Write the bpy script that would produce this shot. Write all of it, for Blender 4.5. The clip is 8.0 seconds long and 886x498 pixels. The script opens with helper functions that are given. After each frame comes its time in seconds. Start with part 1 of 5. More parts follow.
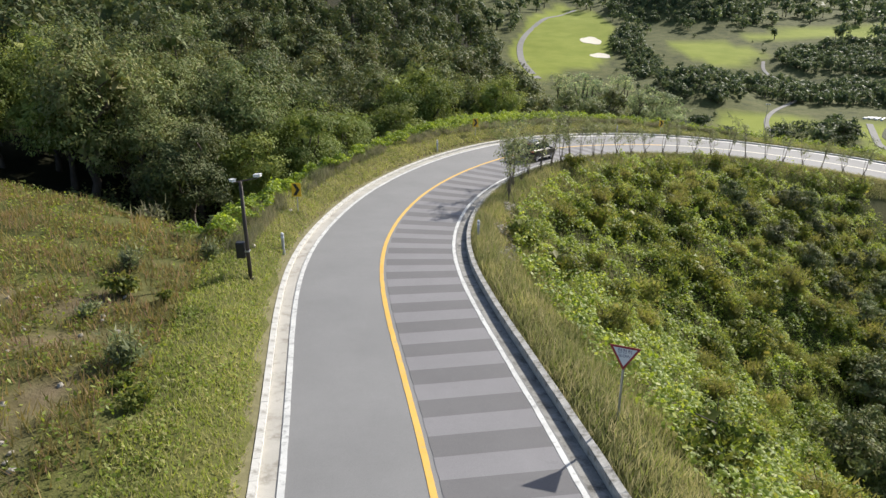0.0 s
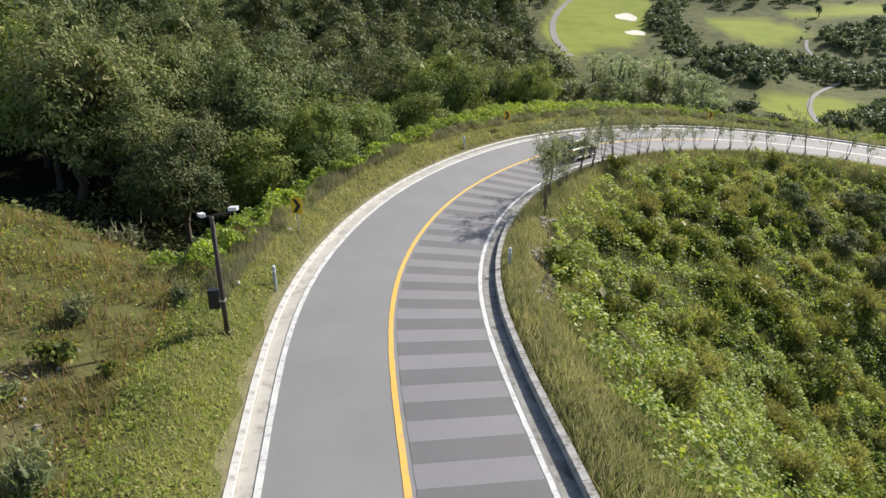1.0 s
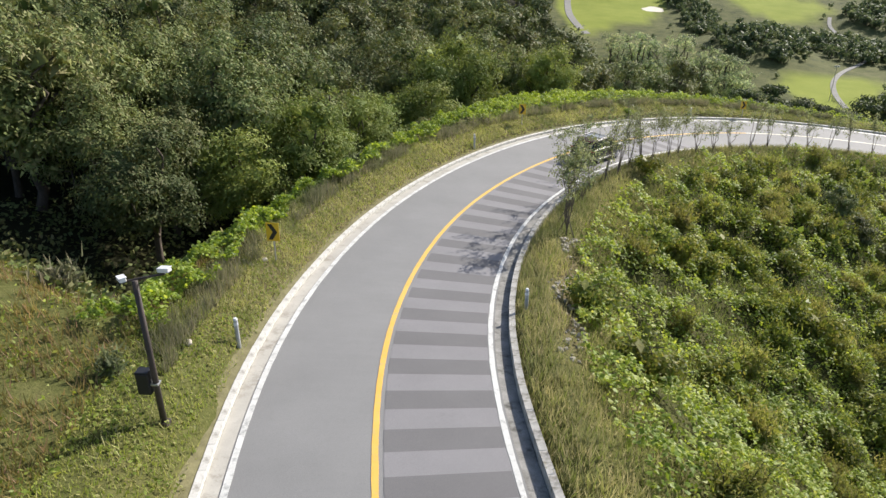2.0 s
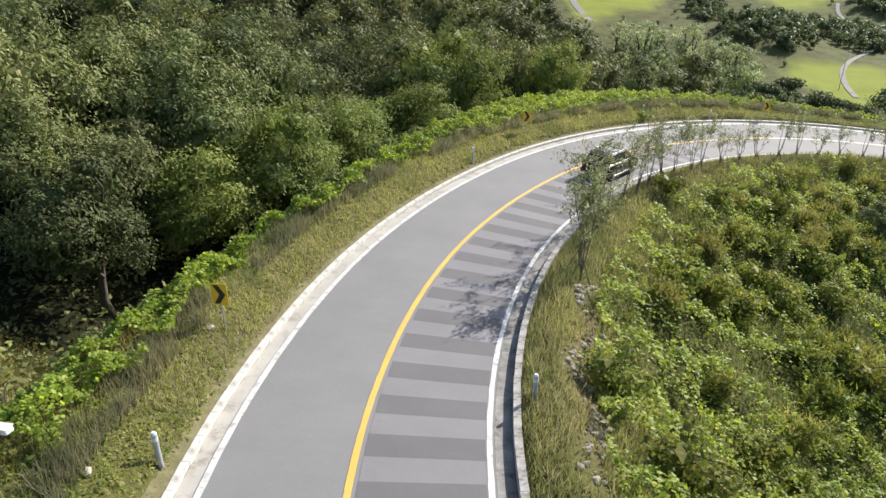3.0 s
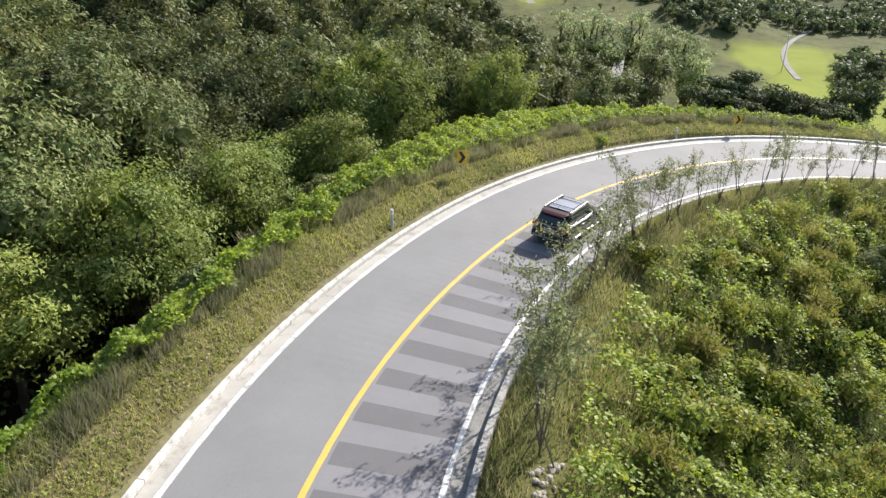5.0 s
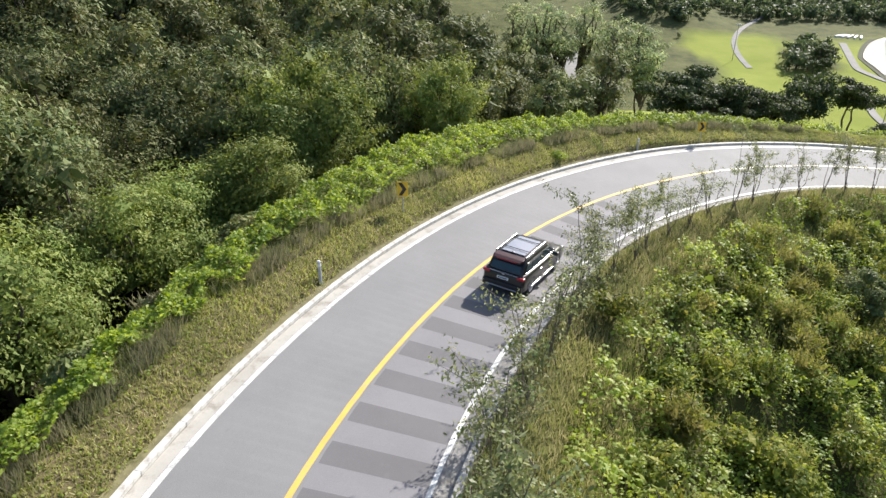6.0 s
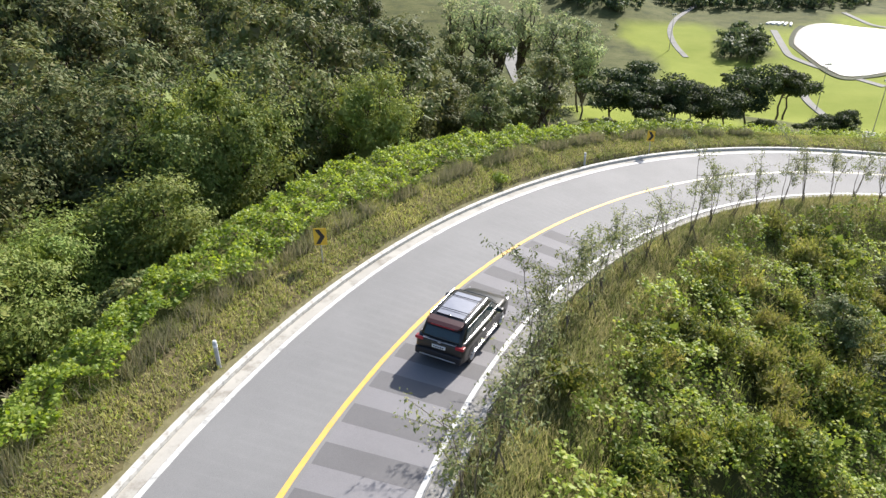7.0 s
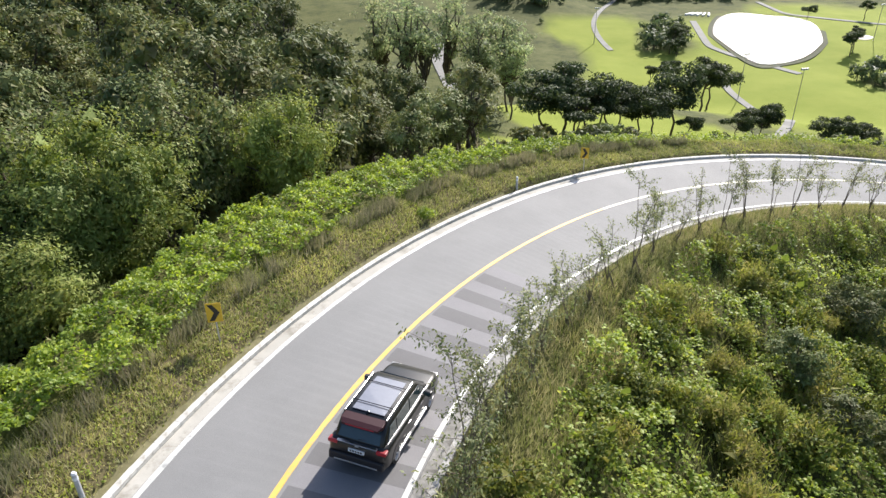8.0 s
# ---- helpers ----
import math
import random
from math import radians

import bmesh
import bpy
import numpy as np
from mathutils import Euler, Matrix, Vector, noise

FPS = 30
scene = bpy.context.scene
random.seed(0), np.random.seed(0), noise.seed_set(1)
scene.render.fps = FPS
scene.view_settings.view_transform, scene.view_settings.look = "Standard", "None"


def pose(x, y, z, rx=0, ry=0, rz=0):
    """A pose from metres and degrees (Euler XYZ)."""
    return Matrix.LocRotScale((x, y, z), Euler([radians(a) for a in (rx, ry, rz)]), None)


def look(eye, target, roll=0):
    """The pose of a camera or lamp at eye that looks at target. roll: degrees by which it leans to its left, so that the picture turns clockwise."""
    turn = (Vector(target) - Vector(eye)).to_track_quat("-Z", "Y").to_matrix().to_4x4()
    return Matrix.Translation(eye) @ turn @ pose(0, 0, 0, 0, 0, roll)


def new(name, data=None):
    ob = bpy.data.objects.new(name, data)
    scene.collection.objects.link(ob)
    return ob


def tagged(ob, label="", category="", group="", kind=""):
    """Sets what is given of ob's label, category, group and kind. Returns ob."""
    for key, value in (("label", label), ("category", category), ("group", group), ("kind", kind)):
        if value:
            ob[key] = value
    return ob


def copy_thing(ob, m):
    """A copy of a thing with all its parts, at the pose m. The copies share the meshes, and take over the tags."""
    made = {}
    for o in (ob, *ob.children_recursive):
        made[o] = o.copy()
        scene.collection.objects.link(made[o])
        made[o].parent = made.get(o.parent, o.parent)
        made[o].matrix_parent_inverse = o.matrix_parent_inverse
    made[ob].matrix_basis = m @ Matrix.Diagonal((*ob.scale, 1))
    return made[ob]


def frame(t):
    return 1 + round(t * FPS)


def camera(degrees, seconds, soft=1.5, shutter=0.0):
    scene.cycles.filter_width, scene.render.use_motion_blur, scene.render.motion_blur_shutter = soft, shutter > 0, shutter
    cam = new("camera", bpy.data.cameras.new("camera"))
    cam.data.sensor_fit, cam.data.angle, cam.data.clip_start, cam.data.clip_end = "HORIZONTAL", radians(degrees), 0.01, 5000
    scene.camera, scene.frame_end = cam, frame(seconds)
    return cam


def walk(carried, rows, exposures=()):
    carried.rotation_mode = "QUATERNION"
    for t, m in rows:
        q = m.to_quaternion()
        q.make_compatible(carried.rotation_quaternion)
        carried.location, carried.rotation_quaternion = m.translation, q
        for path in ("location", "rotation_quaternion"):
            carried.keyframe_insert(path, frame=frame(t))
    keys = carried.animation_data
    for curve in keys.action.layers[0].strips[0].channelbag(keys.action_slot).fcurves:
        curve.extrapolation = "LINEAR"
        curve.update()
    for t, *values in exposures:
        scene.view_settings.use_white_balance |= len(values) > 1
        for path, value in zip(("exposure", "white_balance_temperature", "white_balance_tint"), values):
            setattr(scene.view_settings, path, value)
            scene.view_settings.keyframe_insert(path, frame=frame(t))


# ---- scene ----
cam = camera(63.7, 8.0, soft=1.45)
METRES, EYE, TILT, LEAN, TURN = 46.0, 13.5, -22.0, 0.0, 0.0
ROWS = [
    (0.0, 0.0, 0.0, 0.0, -0.0, 0.0, -0.0),
    (0.5, 0.0015, 0.0668, 0.0274, 1.22, -0.77, -0.55),
    (1.0, 0.0019, 0.132, 0.054, 2.18, -1.88, -0.98),
    (1.5, 0.0025, 0.1927, 0.0774, 2.85, -2.89, -1.29),
    (3.0, 0.0042, 0.3803, 0.1493, 3.21, -4.8, -1.35),
    (3.5, 0.0075, 0.4406, 0.1741, 2.63, -5.13, -1.09),
    (4.0, 0.0129, 0.5006, 0.1981, 1.66, -5.42, -0.65),
    (4.5, 0.0211, 0.5572, 0.2199, 0.47, -5.7, -0.14),
    (6.0, 0.0548, 0.7203, 0.2868, -4.26, -6.79, 1.91),
    (6.5, 0.0697, 0.7732, 0.3075, -6.32, -7.18, 2.85),
    (7.0, 0.086, 0.8256, 0.3279, -8.62, -7.53, 3.91),
    (7.5, 0.1045, 0.8737, 0.3501, -11.18, -7.8, 5.05),
    (8.0, 0.1221, 0.9126, 0.37, -13.93, -8.32, 6.26),
]
walk(cam, [(t, pose(0, 0, EYE, TILT, LEAN, TURN) @ pose(METRES * x, METRES * y, METRES * z, 90 + pitch, roll, yaw)) for t, x, y, z, yaw, pitch, roll in ROWS],
     exposures=[(0.0, 0.37, 6400, 10.5), (3.0, 0.56, 6380, 11.5), (8.0, 0.74, 6250, 12)])

# ---- sky and sun ----
SUN_AZ, SUN_EL = 42.0, 31.0  # degrees from +y towards +x, and above the horizon
world = bpy.data.worlds.new("sky")
scene.world = world
world.use_nodes = True
wn = world.node_tree
sky = wn.nodes.new("ShaderNodeTexSky")
sky.sky_type, sky.sun_disc = "NISHITA", False
sky.sun_elevation, sky.sun_rotation = radians(SUN_EL), radians(SUN_AZ)
sky.air_density, sky.dust_density, sky.altitude = 1.0, 2.0, 300
wn.links.new(sky.outputs[0], wn.nodes["Background"].inputs[0])
wn.nodes["Background"].inputs[1].default_value = 0.115
sun = new("sun", bpy.data.lights.new("sun", "SUN"))
sun.data.energy, sun.data.angle, sun.data.color = 5.0, radians(0.55), (1.0, 0.94, 0.84)
sun_from = Vector((math.sin(radians(SUN_AZ)) * math.cos(radians(SUN_EL)), math.cos(radians(SUN_AZ)) * math.cos(radians(SUN_EL)), math.sin(radians(SUN_EL))))
sun.matrix_world = look(sun_from * 200, (0, 0, 0))


# ---- materials ----
def material(name):
    m = bpy.data.materials.new(name)
    m.use_nodes = True
    return m, m.node_tree.nodes, m.node_tree.links, m.node_tree.nodes["Principled BSDF"]


def noise_tex(n, l, scale, detail=4, rough=0.6, coords="Object", stretch=None):
    c = n.new("ShaderNodeTexCoord")
    t = n.new("ShaderNodeTexNoise")
    t.inputs["Scale"].default_value, t.inputs["Detail"].default_value, t.inputs["Roughness"].default_value = scale, detail, rough
    if stretch:
        mp = n.new("ShaderNodeMapping")
        mp.inputs["Scale"].default_value = stretch
        l.new(c.outputs[coords], mp.inputs[0])
        l.new(mp.outputs[0], t.inputs["Vector"])
    else:
        l.new(c.outputs[coords], t.inputs["Vector"])
    return t.outputs["Fac"]


def ramp(n, l, fac, stops):
    r = n.new("ShaderNodeValToRGB")
    while len(r.color_ramp.elements) < len(stops):
        r.color_ramp.elements.new(0.5)
    for e, (p, c) in zip(r.color_ramp.elements, stops):
        e.position, e.color = p, (*c, 1)
    l.new(fac, r.inputs[0])
    return r.outputs[0]


def mix(n, l, fac, a, b, kind="MIX"):
    m = n.new("ShaderNodeMix")
    m.data_type, m.blend_type = "RGBA", kind
    for sock, v in ((m.inputs[0], fac), (m.inputs[6], a), (m.inputs[7], b)):
        if isinstance(v, (int, float)):
            sock.default_value = v
        elif isinstance(v, tuple):
            sock.default_value = (*v, 1)
        else:
            l.new(v, sock)
    return m.outputs[2]


def bump(n, l, p, fac, strength=0.3, dist=0.02):
    b = n.new("ShaderNodeBump")
    b.inputs["Strength"].default_value, b.inputs["Distance"].default_value = strength, dist
    l.new(fac, b.inputs["Height"])
    l.new(b.outputs[0], p.inputs["Normal"])


def surface(name, dark, light, scale, fine, rough=0.85, metal=0.0, relief=0.3, stain=None, stain_scale=0.5, spread=(0.35, 0.65), stretch=None):
    """Two scales of mottling between two colours, with stains and relief."""
    m, n, l, p = material(name)
    a = ramp(n, l, noise_tex(n, l, scale, stretch=stretch), [(spread[0], dark), (spread[1], light)])
    f = noise_tex(n, l, fine, 2)
    col = mix(n, l, 0.35, a, ramp(n, l, f, [(0.3, dark), (0.7, light)]))
    if stain:
        s = noise_tex(n, l, stain_scale, 6, 0.7)
        sf = ramp(n, l, s, [(0.52, (0, 0, 0)), (0.66, (1, 1, 1))])
        col = mix(n, l, sf, col, stain)
    l.new(col, p.inputs["Base Color"])
    p.inputs["Roughness"].default_value, p.inputs["Metallic"].default_value = rough, metal
    bump(n, l, p, f, relief, 0.01)
    return m


def leaf_material(name, stops, rough=0.5, through_light=0.3, vary=0.5, gloss=0.16):
    """Foliage: each leaf takes a colour of its own, and each plant a shade of its own."""
    m, n, l, p = material(name)
    g = n.new("ShaderNodeNewGeometry")
    o = n.new("ShaderNodeObjectInfo")
    k = len(stops)
    col = ramp(n, l, g.outputs["Random Per Island"], [((i + 0.5) / k, c) for i, c in enumerate(stops)])
    hsv = n.new("ShaderNodeHueSaturation")
    mr = n.new("ShaderNodeMapRange")
    mr.inputs[3].default_value, mr.inputs[4].default_value = 1 - vary * 0.6, 1 + vary * 0.6
    l.new(o.outputs["Random"], mr.inputs[0])
    l.new(mr.outputs[0], hsv.inputs["Value"])
    hm = n.new("ShaderNodeMapRange")
    hm.inputs[3].default_value, hm.inputs[4].default_value = 0.5 + 0.03 * vary, 0.5 - 0.018 * vary
    ml = n.new("ShaderNodeMath")
    ml.operation, ml.inputs[1].default_value = "MULTIPLY", 7.31
    fr = n.new("ShaderNodeMath")
    fr.operation = "FRACT"
    l.new(o.outputs["Random"], ml.inputs[0])
    l.new(ml.outputs[0], fr.inputs[0])
    l.new(fr.outputs[0], hm.inputs[0])
    l.new(hm.outputs[0], hsv.inputs["Hue"])
    drift = ramp(n, l, noise_tex(n, l, 0.28, 4, 0.65), [(0.32, (0.60, 0.70, 0.60)), (0.5, (1.0, 1.0, 1.0)), (0.68, (1.26, 1.26, 1.1))])
    l.new(mix(n, l, 1.0, col, drift, "MULTIPLY"), hsv.inputs["Color"])
    l.new(hsv.outputs[0], p.inputs["Base Color"])
    p.inputs["Roughness"].default_value = rough
    p.inputs["Specular IOR Level"].default_value = gloss
    t = n.new("ShaderNodeBsdfTranslucent")
    tc = n.new("ShaderNodeHueSaturation")
    tc.inputs["Saturation"].default_value, tc.inputs["Value"].default_value, tc.inputs["Hue"].default_value = 1.1, 1.5, 0.485
    l.new(hsv.outputs[0], tc.inputs["Color"])
    l.new(tc.outputs[0], t.inputs["Color"])
    ms = n.new("ShaderNodeMixShader")
    ms.inputs[0].default_value = through_light + 0.08
    l.new(p.outputs[0], ms.inputs[1])
    l.new(t.outputs[0], ms.inputs[2])
    l.new(ms.outputs[0], n["Material Output"].inputs["Surface"])
    return m


def plain(name, colour, rough=0.5, metal=0.0, coat=0.0, emit=0.0):
    m, n, l, p = material(name)
    f = noise_tex(n, l, 9, 4)
    l.new(mix(n, l, f, tuple(c * 0.88 for c in colour), tuple(min(1, c * 1.1) for c in colour)), p.inputs["Base Color"])
    p.inputs["Roughness"].default_value, p.inputs["Metallic"].default_value = rough, metal
    p.inputs["Coat Weight"].default_value, p.inputs["Coat Roughness"].default_value = coat, 0.05
    if emit:
        p.inputs["Emission Color"].default_value, p.inputs["Emission Strength"].default_value = (*colour, 1), emit
    return m


def road_material(name, dark, light, marks):
    """Worn asphalt: stone grain, large pale patches, wheel-worn streaks and hairline cracks."""
    m, n, l, p = material(name)
    big = ramp(n, l, noise_tex(n, l, 0.35, 5, 0.6), [(0.3, dark), (0.7, light)])
    grain = noise_tex(n, l, 60, 2)
    col = mix(n, l, 0.35, big, ramp(n, l, grain, [(0.3, tuple(c * 0.6 for c in dark)), (0.7, tuple(c * 1.25 for c in light))]))
    spots = ramp(n, l, noise_tex(n, l, 2.2, 7, 0.75), [(0.60, (0, 0, 0)), (0.74, (1, 1, 1))])
    col = mix(n, l, mix(n, l, 0.5, (0, 0, 0), spots), col, marks)
    l.new(col, p.inputs["Base Color"])
    p.inputs["Roughness"].default_value = 0.82
    bump(n, l, p, grain, 0.35, 0.006)
    return m


M = {}
M["asphalt"] = road_material("asphalt", (0.185, 0.184, 0.182), (0.235, 0.233, 0.230), (0.16, 0.16, 0.155))
M["band_dark"] = road_material("coarse_dark_asphalt", (0.124, 0.120, 0.122), (0.156, 0.152, 0.154), (0.18, 0.178, 0.18))
M["band_light"] = road_material("coarse_pale_asphalt", (0.19, 0.184, 0.19), (0.24, 0.233, 0.24), (0.15, 0.148, 0.15))
M["white_paint"] = surface("worn_white_paint", (0.50, 0.50, 0.48), (0.70, 0.70, 0.67), 1.5, 30, 0.6, stain=(0.33, 0.33, 0.32), stain_scale=3.5)
M["yellow_paint"] = surface("worn_yellow_paint", (0.68, 0.39, 0.06), (0.77, 0.47, 0.095), 1.2, 30, 0.6, stain=(0.50, 0.38, 0.16), stain_scale=4)
M["verge_soil"] = surface("dry_verge_soil", (0.11, 0.10, 0.045), (0.22, 0.20, 0.10), 3.0, 22, 0.95, relief=0.6)
# yellow line paint paled in colour to stand for road glare
M["pale_yellow"] = surface("glare_pale_line_paint", (0.56, 0.52, 0.36), (0.68, 0.64, 0.50), 1.2, 30, 0.6, stain=(0.36, 0.35, 0.30), stain_scale=3)
M["concrete"] = surface("gutter_concrete", (0.36, 0.34, 0.30), (0.48, 0.46, 0.41), 0.8, 25, 0.9, stain=(0.27, 0.25, 0.21), stain_scale=1.1)
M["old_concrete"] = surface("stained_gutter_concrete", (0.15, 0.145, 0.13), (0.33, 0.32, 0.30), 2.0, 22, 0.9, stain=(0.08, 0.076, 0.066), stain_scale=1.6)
M["kerb_white"] = surface("chalky_white_kerb_paint", (0.50, 0.485, 0.45), (0.68, 0.665, 0.62), 1.5, 28, 0.8, stain=(0.33, 0.31, 0.27), stain_scale=2.0)
M["kerb_worn"] = surface("flaking_kerb_paint", (0.28, 0.27, 0.25), (0.52, 0.51, 0.48), 3.0, 28, 0.85, stain=(0.17, 0.16, 0.14), stain_scale=1.7)
M["bark"] = surface("bark", (0.05, 0.04, 0.03), (0.14, 0.11, 0.085), 6, 40, 0.9, relief=0.7, stretch=(1, 1, 0.25))
M["pale_bark"] = surface("sapling_bark", (0.10, 0.08, 0.06), (0.20, 0.16, 0.12), 8, 40, 0.85, relief=0.5)
M["rock"] = surface("pale_rock", (0.26, 0.23, 0.18), (0.50, 0.46, 0.39), 2.5, 18, 0.9, relief=0.7)
M["wood_pole"] = surface("dark_painted_pole", (0.035, 0.028, 0.024), (0.075, 0.055, 0.045), 3, 30, 0.7)
M["white_metal"] = plain("white_enamel", (0.80, 0.80, 0.80), 0.4)
M["grey_metal"] = plain("galvanised_steel", (0.45, 0.46, 0.47), 0.45, 0.8)
M["dark_box"] = plain("dark_plastic", (0.014, 0.014, 0.017), 0.5)
M["post_grey"] = surface("weathered_post", (0.32, 0.33, 0.34), (0.50, 0.51, 0.52), 3, 30, 0.6)
M["sign_yellow"] = plain("sign_yellow", (0.75, 0.47, 0.03), 0.45)
M["sign_black"] = plain("sign_black", (0.02, 0.018, 0.018), 0.5)
M["sign_red"] = plain("sign_red", (0.30, 0.025, 0.035), 0.45)
M["sign_white"] = plain("sign_white", (0.72, 0.74, 0.78), 0.45)
M["sign_blue"] = plain("sign_lettering", (0.05, 0.06, 0.16), 0.5)
M["paint"] = plain("black_car_paint", (0.003, 0.003, 0.0035), 0.35, 0.0, 0.25)
M["plum"] = plain("dark_red_lens", (0.035, 0.001, 0.004), 0.45)
M["red_lamp"] = plain("red_lamp", (0.26, 0.008, 0.014), 0.4, 0.0, 0.2, 0.12)
M["glass_dark"] = plain("tinted_car_glass", (0.03, 0.055, 0.06), 0.08, 0.0, 0.7)
M["roof_glass"] = plain("glass_roof", (0.32, 0.33, 0.36), 0.28, 0.85, 0.4)
M["chrome"] = plain("chrome", (0.55, 0.55, 0.56), 0.3, 1.0)
M["tyre"] = plain("tyre_rubber", (0.02, 0.02, 0.02), 0.85)
M["rim"] = plain("alloy_rim", (0.45, 0.45, 0.46), 0.3, 0.9)
M["plate"] = plain("number_plate", (0.75, 0.76, 0.76), 0.5)
M["plate_ink"] = plain("plate_ink", (0.06, 0.06, 0.07), 0.6)
M["sand"] = surface("bunker_sand", (0.66, 0.60, 0.48), (0.80, 0.75, 0.63), 0.3, 4, 0.95)
M["path"] = surface("pale_path", (0.20, 0.195, 0.18), (0.28, 0.27, 0.25), 0.3, 5, 0.9)
# foliage
M["leaf_wood"] = leaf_material("woodland_leaves", [(0.109, 0.138, 0.048), (0.133, 0.162, 0.058), (0.157, 0.181, 0.063), (0.184, 0.202, 0.076), (0.2, 0.192, 0.088)], 0.62, 0.1, 0.6)
M["leaf_light"] = leaf_material("feathery_light_leaves", [(0.178, 0.236, 0.055), (0.223, 0.283, 0.068), (0.265, 0.314, 0.083), (0.298, 0.321, 0.097)], 0.6, 0.16, 0.4)
M["leaf_far"] = leaf_material("far_woodland_leaves", [(0.083, 0.118, 0.054), (0.125, 0.165, 0.072), (0.173, 0.205, 0.095), (0.216, 0.24, 0.127)], 0.55, 0.2, 0.6)
M["leaf_tall"] = leaf_material("thin_grey_green_leaves", [(0.155, 0.199, 0.11), (0.23, 0.292, 0.145), (0.308, 0.378, 0.199), (0.367, 0.378, 0.217)], 0.6, 0.42, 0.3)
M["leaf_pine"] = leaf_material("pine_needles", [(0.041, 0.06, 0.024), (0.062, 0.086, 0.033), (0.096, 0.12, 0.044)], 0.6, 0.15, 0.3)
M["leaf_sapling"] = leaf_material("sapling_leaves", [(0.140, 0.175, 0.080), (0.225, 0.255, 0.127), (0.310, 0.320, 0.191), (0.184, 0.200, 0.080)], 0.4, 0.35, 0.3)
M["leaf_slope"] = leaf_material("creeper_leaves", [(0.173, 0.235, 0.036), (0.245, 0.312, 0.052), (0.341, 0.386, 0.077), (0.208, 0.268, 0.052), (0.37, 0.39, 0.103)], 0.5, 0.32, 0.25, 0.26)
M["leaf_kudzu"] = leaf_material("bright_creeper_leaves", [(0.193, 0.271, 0.033), (0.268, 0.339, 0.051), (0.346, 0.397, 0.086), (0.23, 0.29, 0.057), (0.121, 0.182, 0.027)], 0.5, 0.36, 0.2, 0.3)
M["leaf_shrub"] = leaf_material("shrub_leaves", [(0.102, 0.138, 0.03), (0.162, 0.203, 0.041), (0.242, 0.277, 0.064), (0.305, 0.295, 0.075)], 0.5, 0.3, 0.45)
M["grass_green"] = leaf_material("verge_grass_blades", [(0.185, 0.244, 0.046), (0.259, 0.319, 0.068), (0.325, 0.363, 0.103), (0.409, 0.385, 0.169)], 0.6, 0.3, 0.2)
M["grass_dry"] = leaf_material("dry_grass_blades", [(0.221, 0.225, 0.093), (0.308, 0.289, 0.144), (0.396, 0.354, 0.205), (0.176, 0.217, 0.062)], 0.65, 0.3, 0.2)
M["grass_straw"] = leaf_material("brown_mown_grass", [(0.297, 0.287, 0.129), (0.395, 0.369, 0.182), (0.478, 0.453, 0.25), (0.237, 0.257, 0.091)], 0.65, 0.25, 0.2)
M["grass_bank"] = leaf_material("bank_grass_blades", [(0.165, 0.15, 0.048), (0.236, 0.198, 0.071), (0.292, 0.221, 0.109), (0.155, 0.173, 0.039), (0.328, 0.221, 0.147)], 0.65, 0.25, 0.2)
M["grass_slope"] = leaf_material("slope_grass_blades", [(0.147, 0.190, 0.051), (0.197, 0.235, 0.076), (0.245, 0.262, 0.111), (0.117, 0.168, 0.035)], 0.65, 0.3, 0.2)
M["leaf_wisp"] = leaf_material("wispy_grey_green_leaves", [(0.234, 0.258, 0.063), (0.308, 0.311, 0.086), (0.353, 0.311, 0.127), (0.19, 0.218, 0.046)], 0.6, 0.3, 0.35)
M["grass_grey"] = leaf_material("grey_tall_grass_blades", [(0.156, 0.163, 0.081), (0.208, 0.203, 0.115), (0.250, 0.223, 0.155)], 0.65, 0.25, 0.2)


def ground_material():
    """Soil under grass and leaves; fairways, bare earth and painted shade by a mask of the plan."""
    m, n, l, p = material("ground_cover")
    soil = ramp(n, l, noise_tex(n, l, 0.5, 8, 0.7), [(0.3, (0.055, 0.062, 0.016)), (0.5, (0.10, 0.105, 0.03)), (0.7, (0.16, 0.14, 0.06))])
    fine = noise_tex(n, l, 7, 4, 0.7)
    soil = mix(n, l, 0.5, soil, ramp(n, l, fine, [(0.3, (0.05, 0.06, 0.014)), (0.7, (0.16, 0.16, 0.055))]))
    at = n.new("ShaderNodeAttribute")
    at.attribute_name = "cover"
    sep = n.new("ShaderNodeSeparateColor")
    l.new(at.outputs["Color"], sep.inputs[0])
    lawn = ramp(n, l, noise_tex(n, l, 0.06, 6, 0.6), [(0.3, (0.20, 0.245, 0.028)), (0.7, (0.27, 0.305, 0.05))])
    dirt = ramp(n, l, noise_tex(n, l, 1.6, 8, 0.75), [(0.3, (0.10, 0.072, 0.042)), (0.7, (0.22, 0.17, 0.11))])
    # near-black floor: shade under trees and creepers put into the soil colour
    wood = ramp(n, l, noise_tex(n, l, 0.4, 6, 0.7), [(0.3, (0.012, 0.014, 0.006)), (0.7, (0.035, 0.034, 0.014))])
    scrub = ramp(n, l, noise_tex(n, l, 0.12, 8, 0.75), [(0.35, (0.045, 0.055, 0.02)), (0.5, (0.10, 0.11, 0.035)), (0.7, (0.15, 0.15, 0.06))])
    col = mix(n, l, at.outputs["Alpha"], soil, scrub)
    col = mix(n, l, sep.outputs[1], col, dirt)
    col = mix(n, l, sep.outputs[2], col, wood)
    col = mix(n, l, sep.outputs[0], col, lawn)
    l.new(col, p.inputs["Base Color"])
    p.inputs["Roughness"].default_value = 0.95
    p.inputs["Specular IOR Level"].default_value = 0.15
    bump(n, l, p, fine, 0.8, 0.08)
    return m


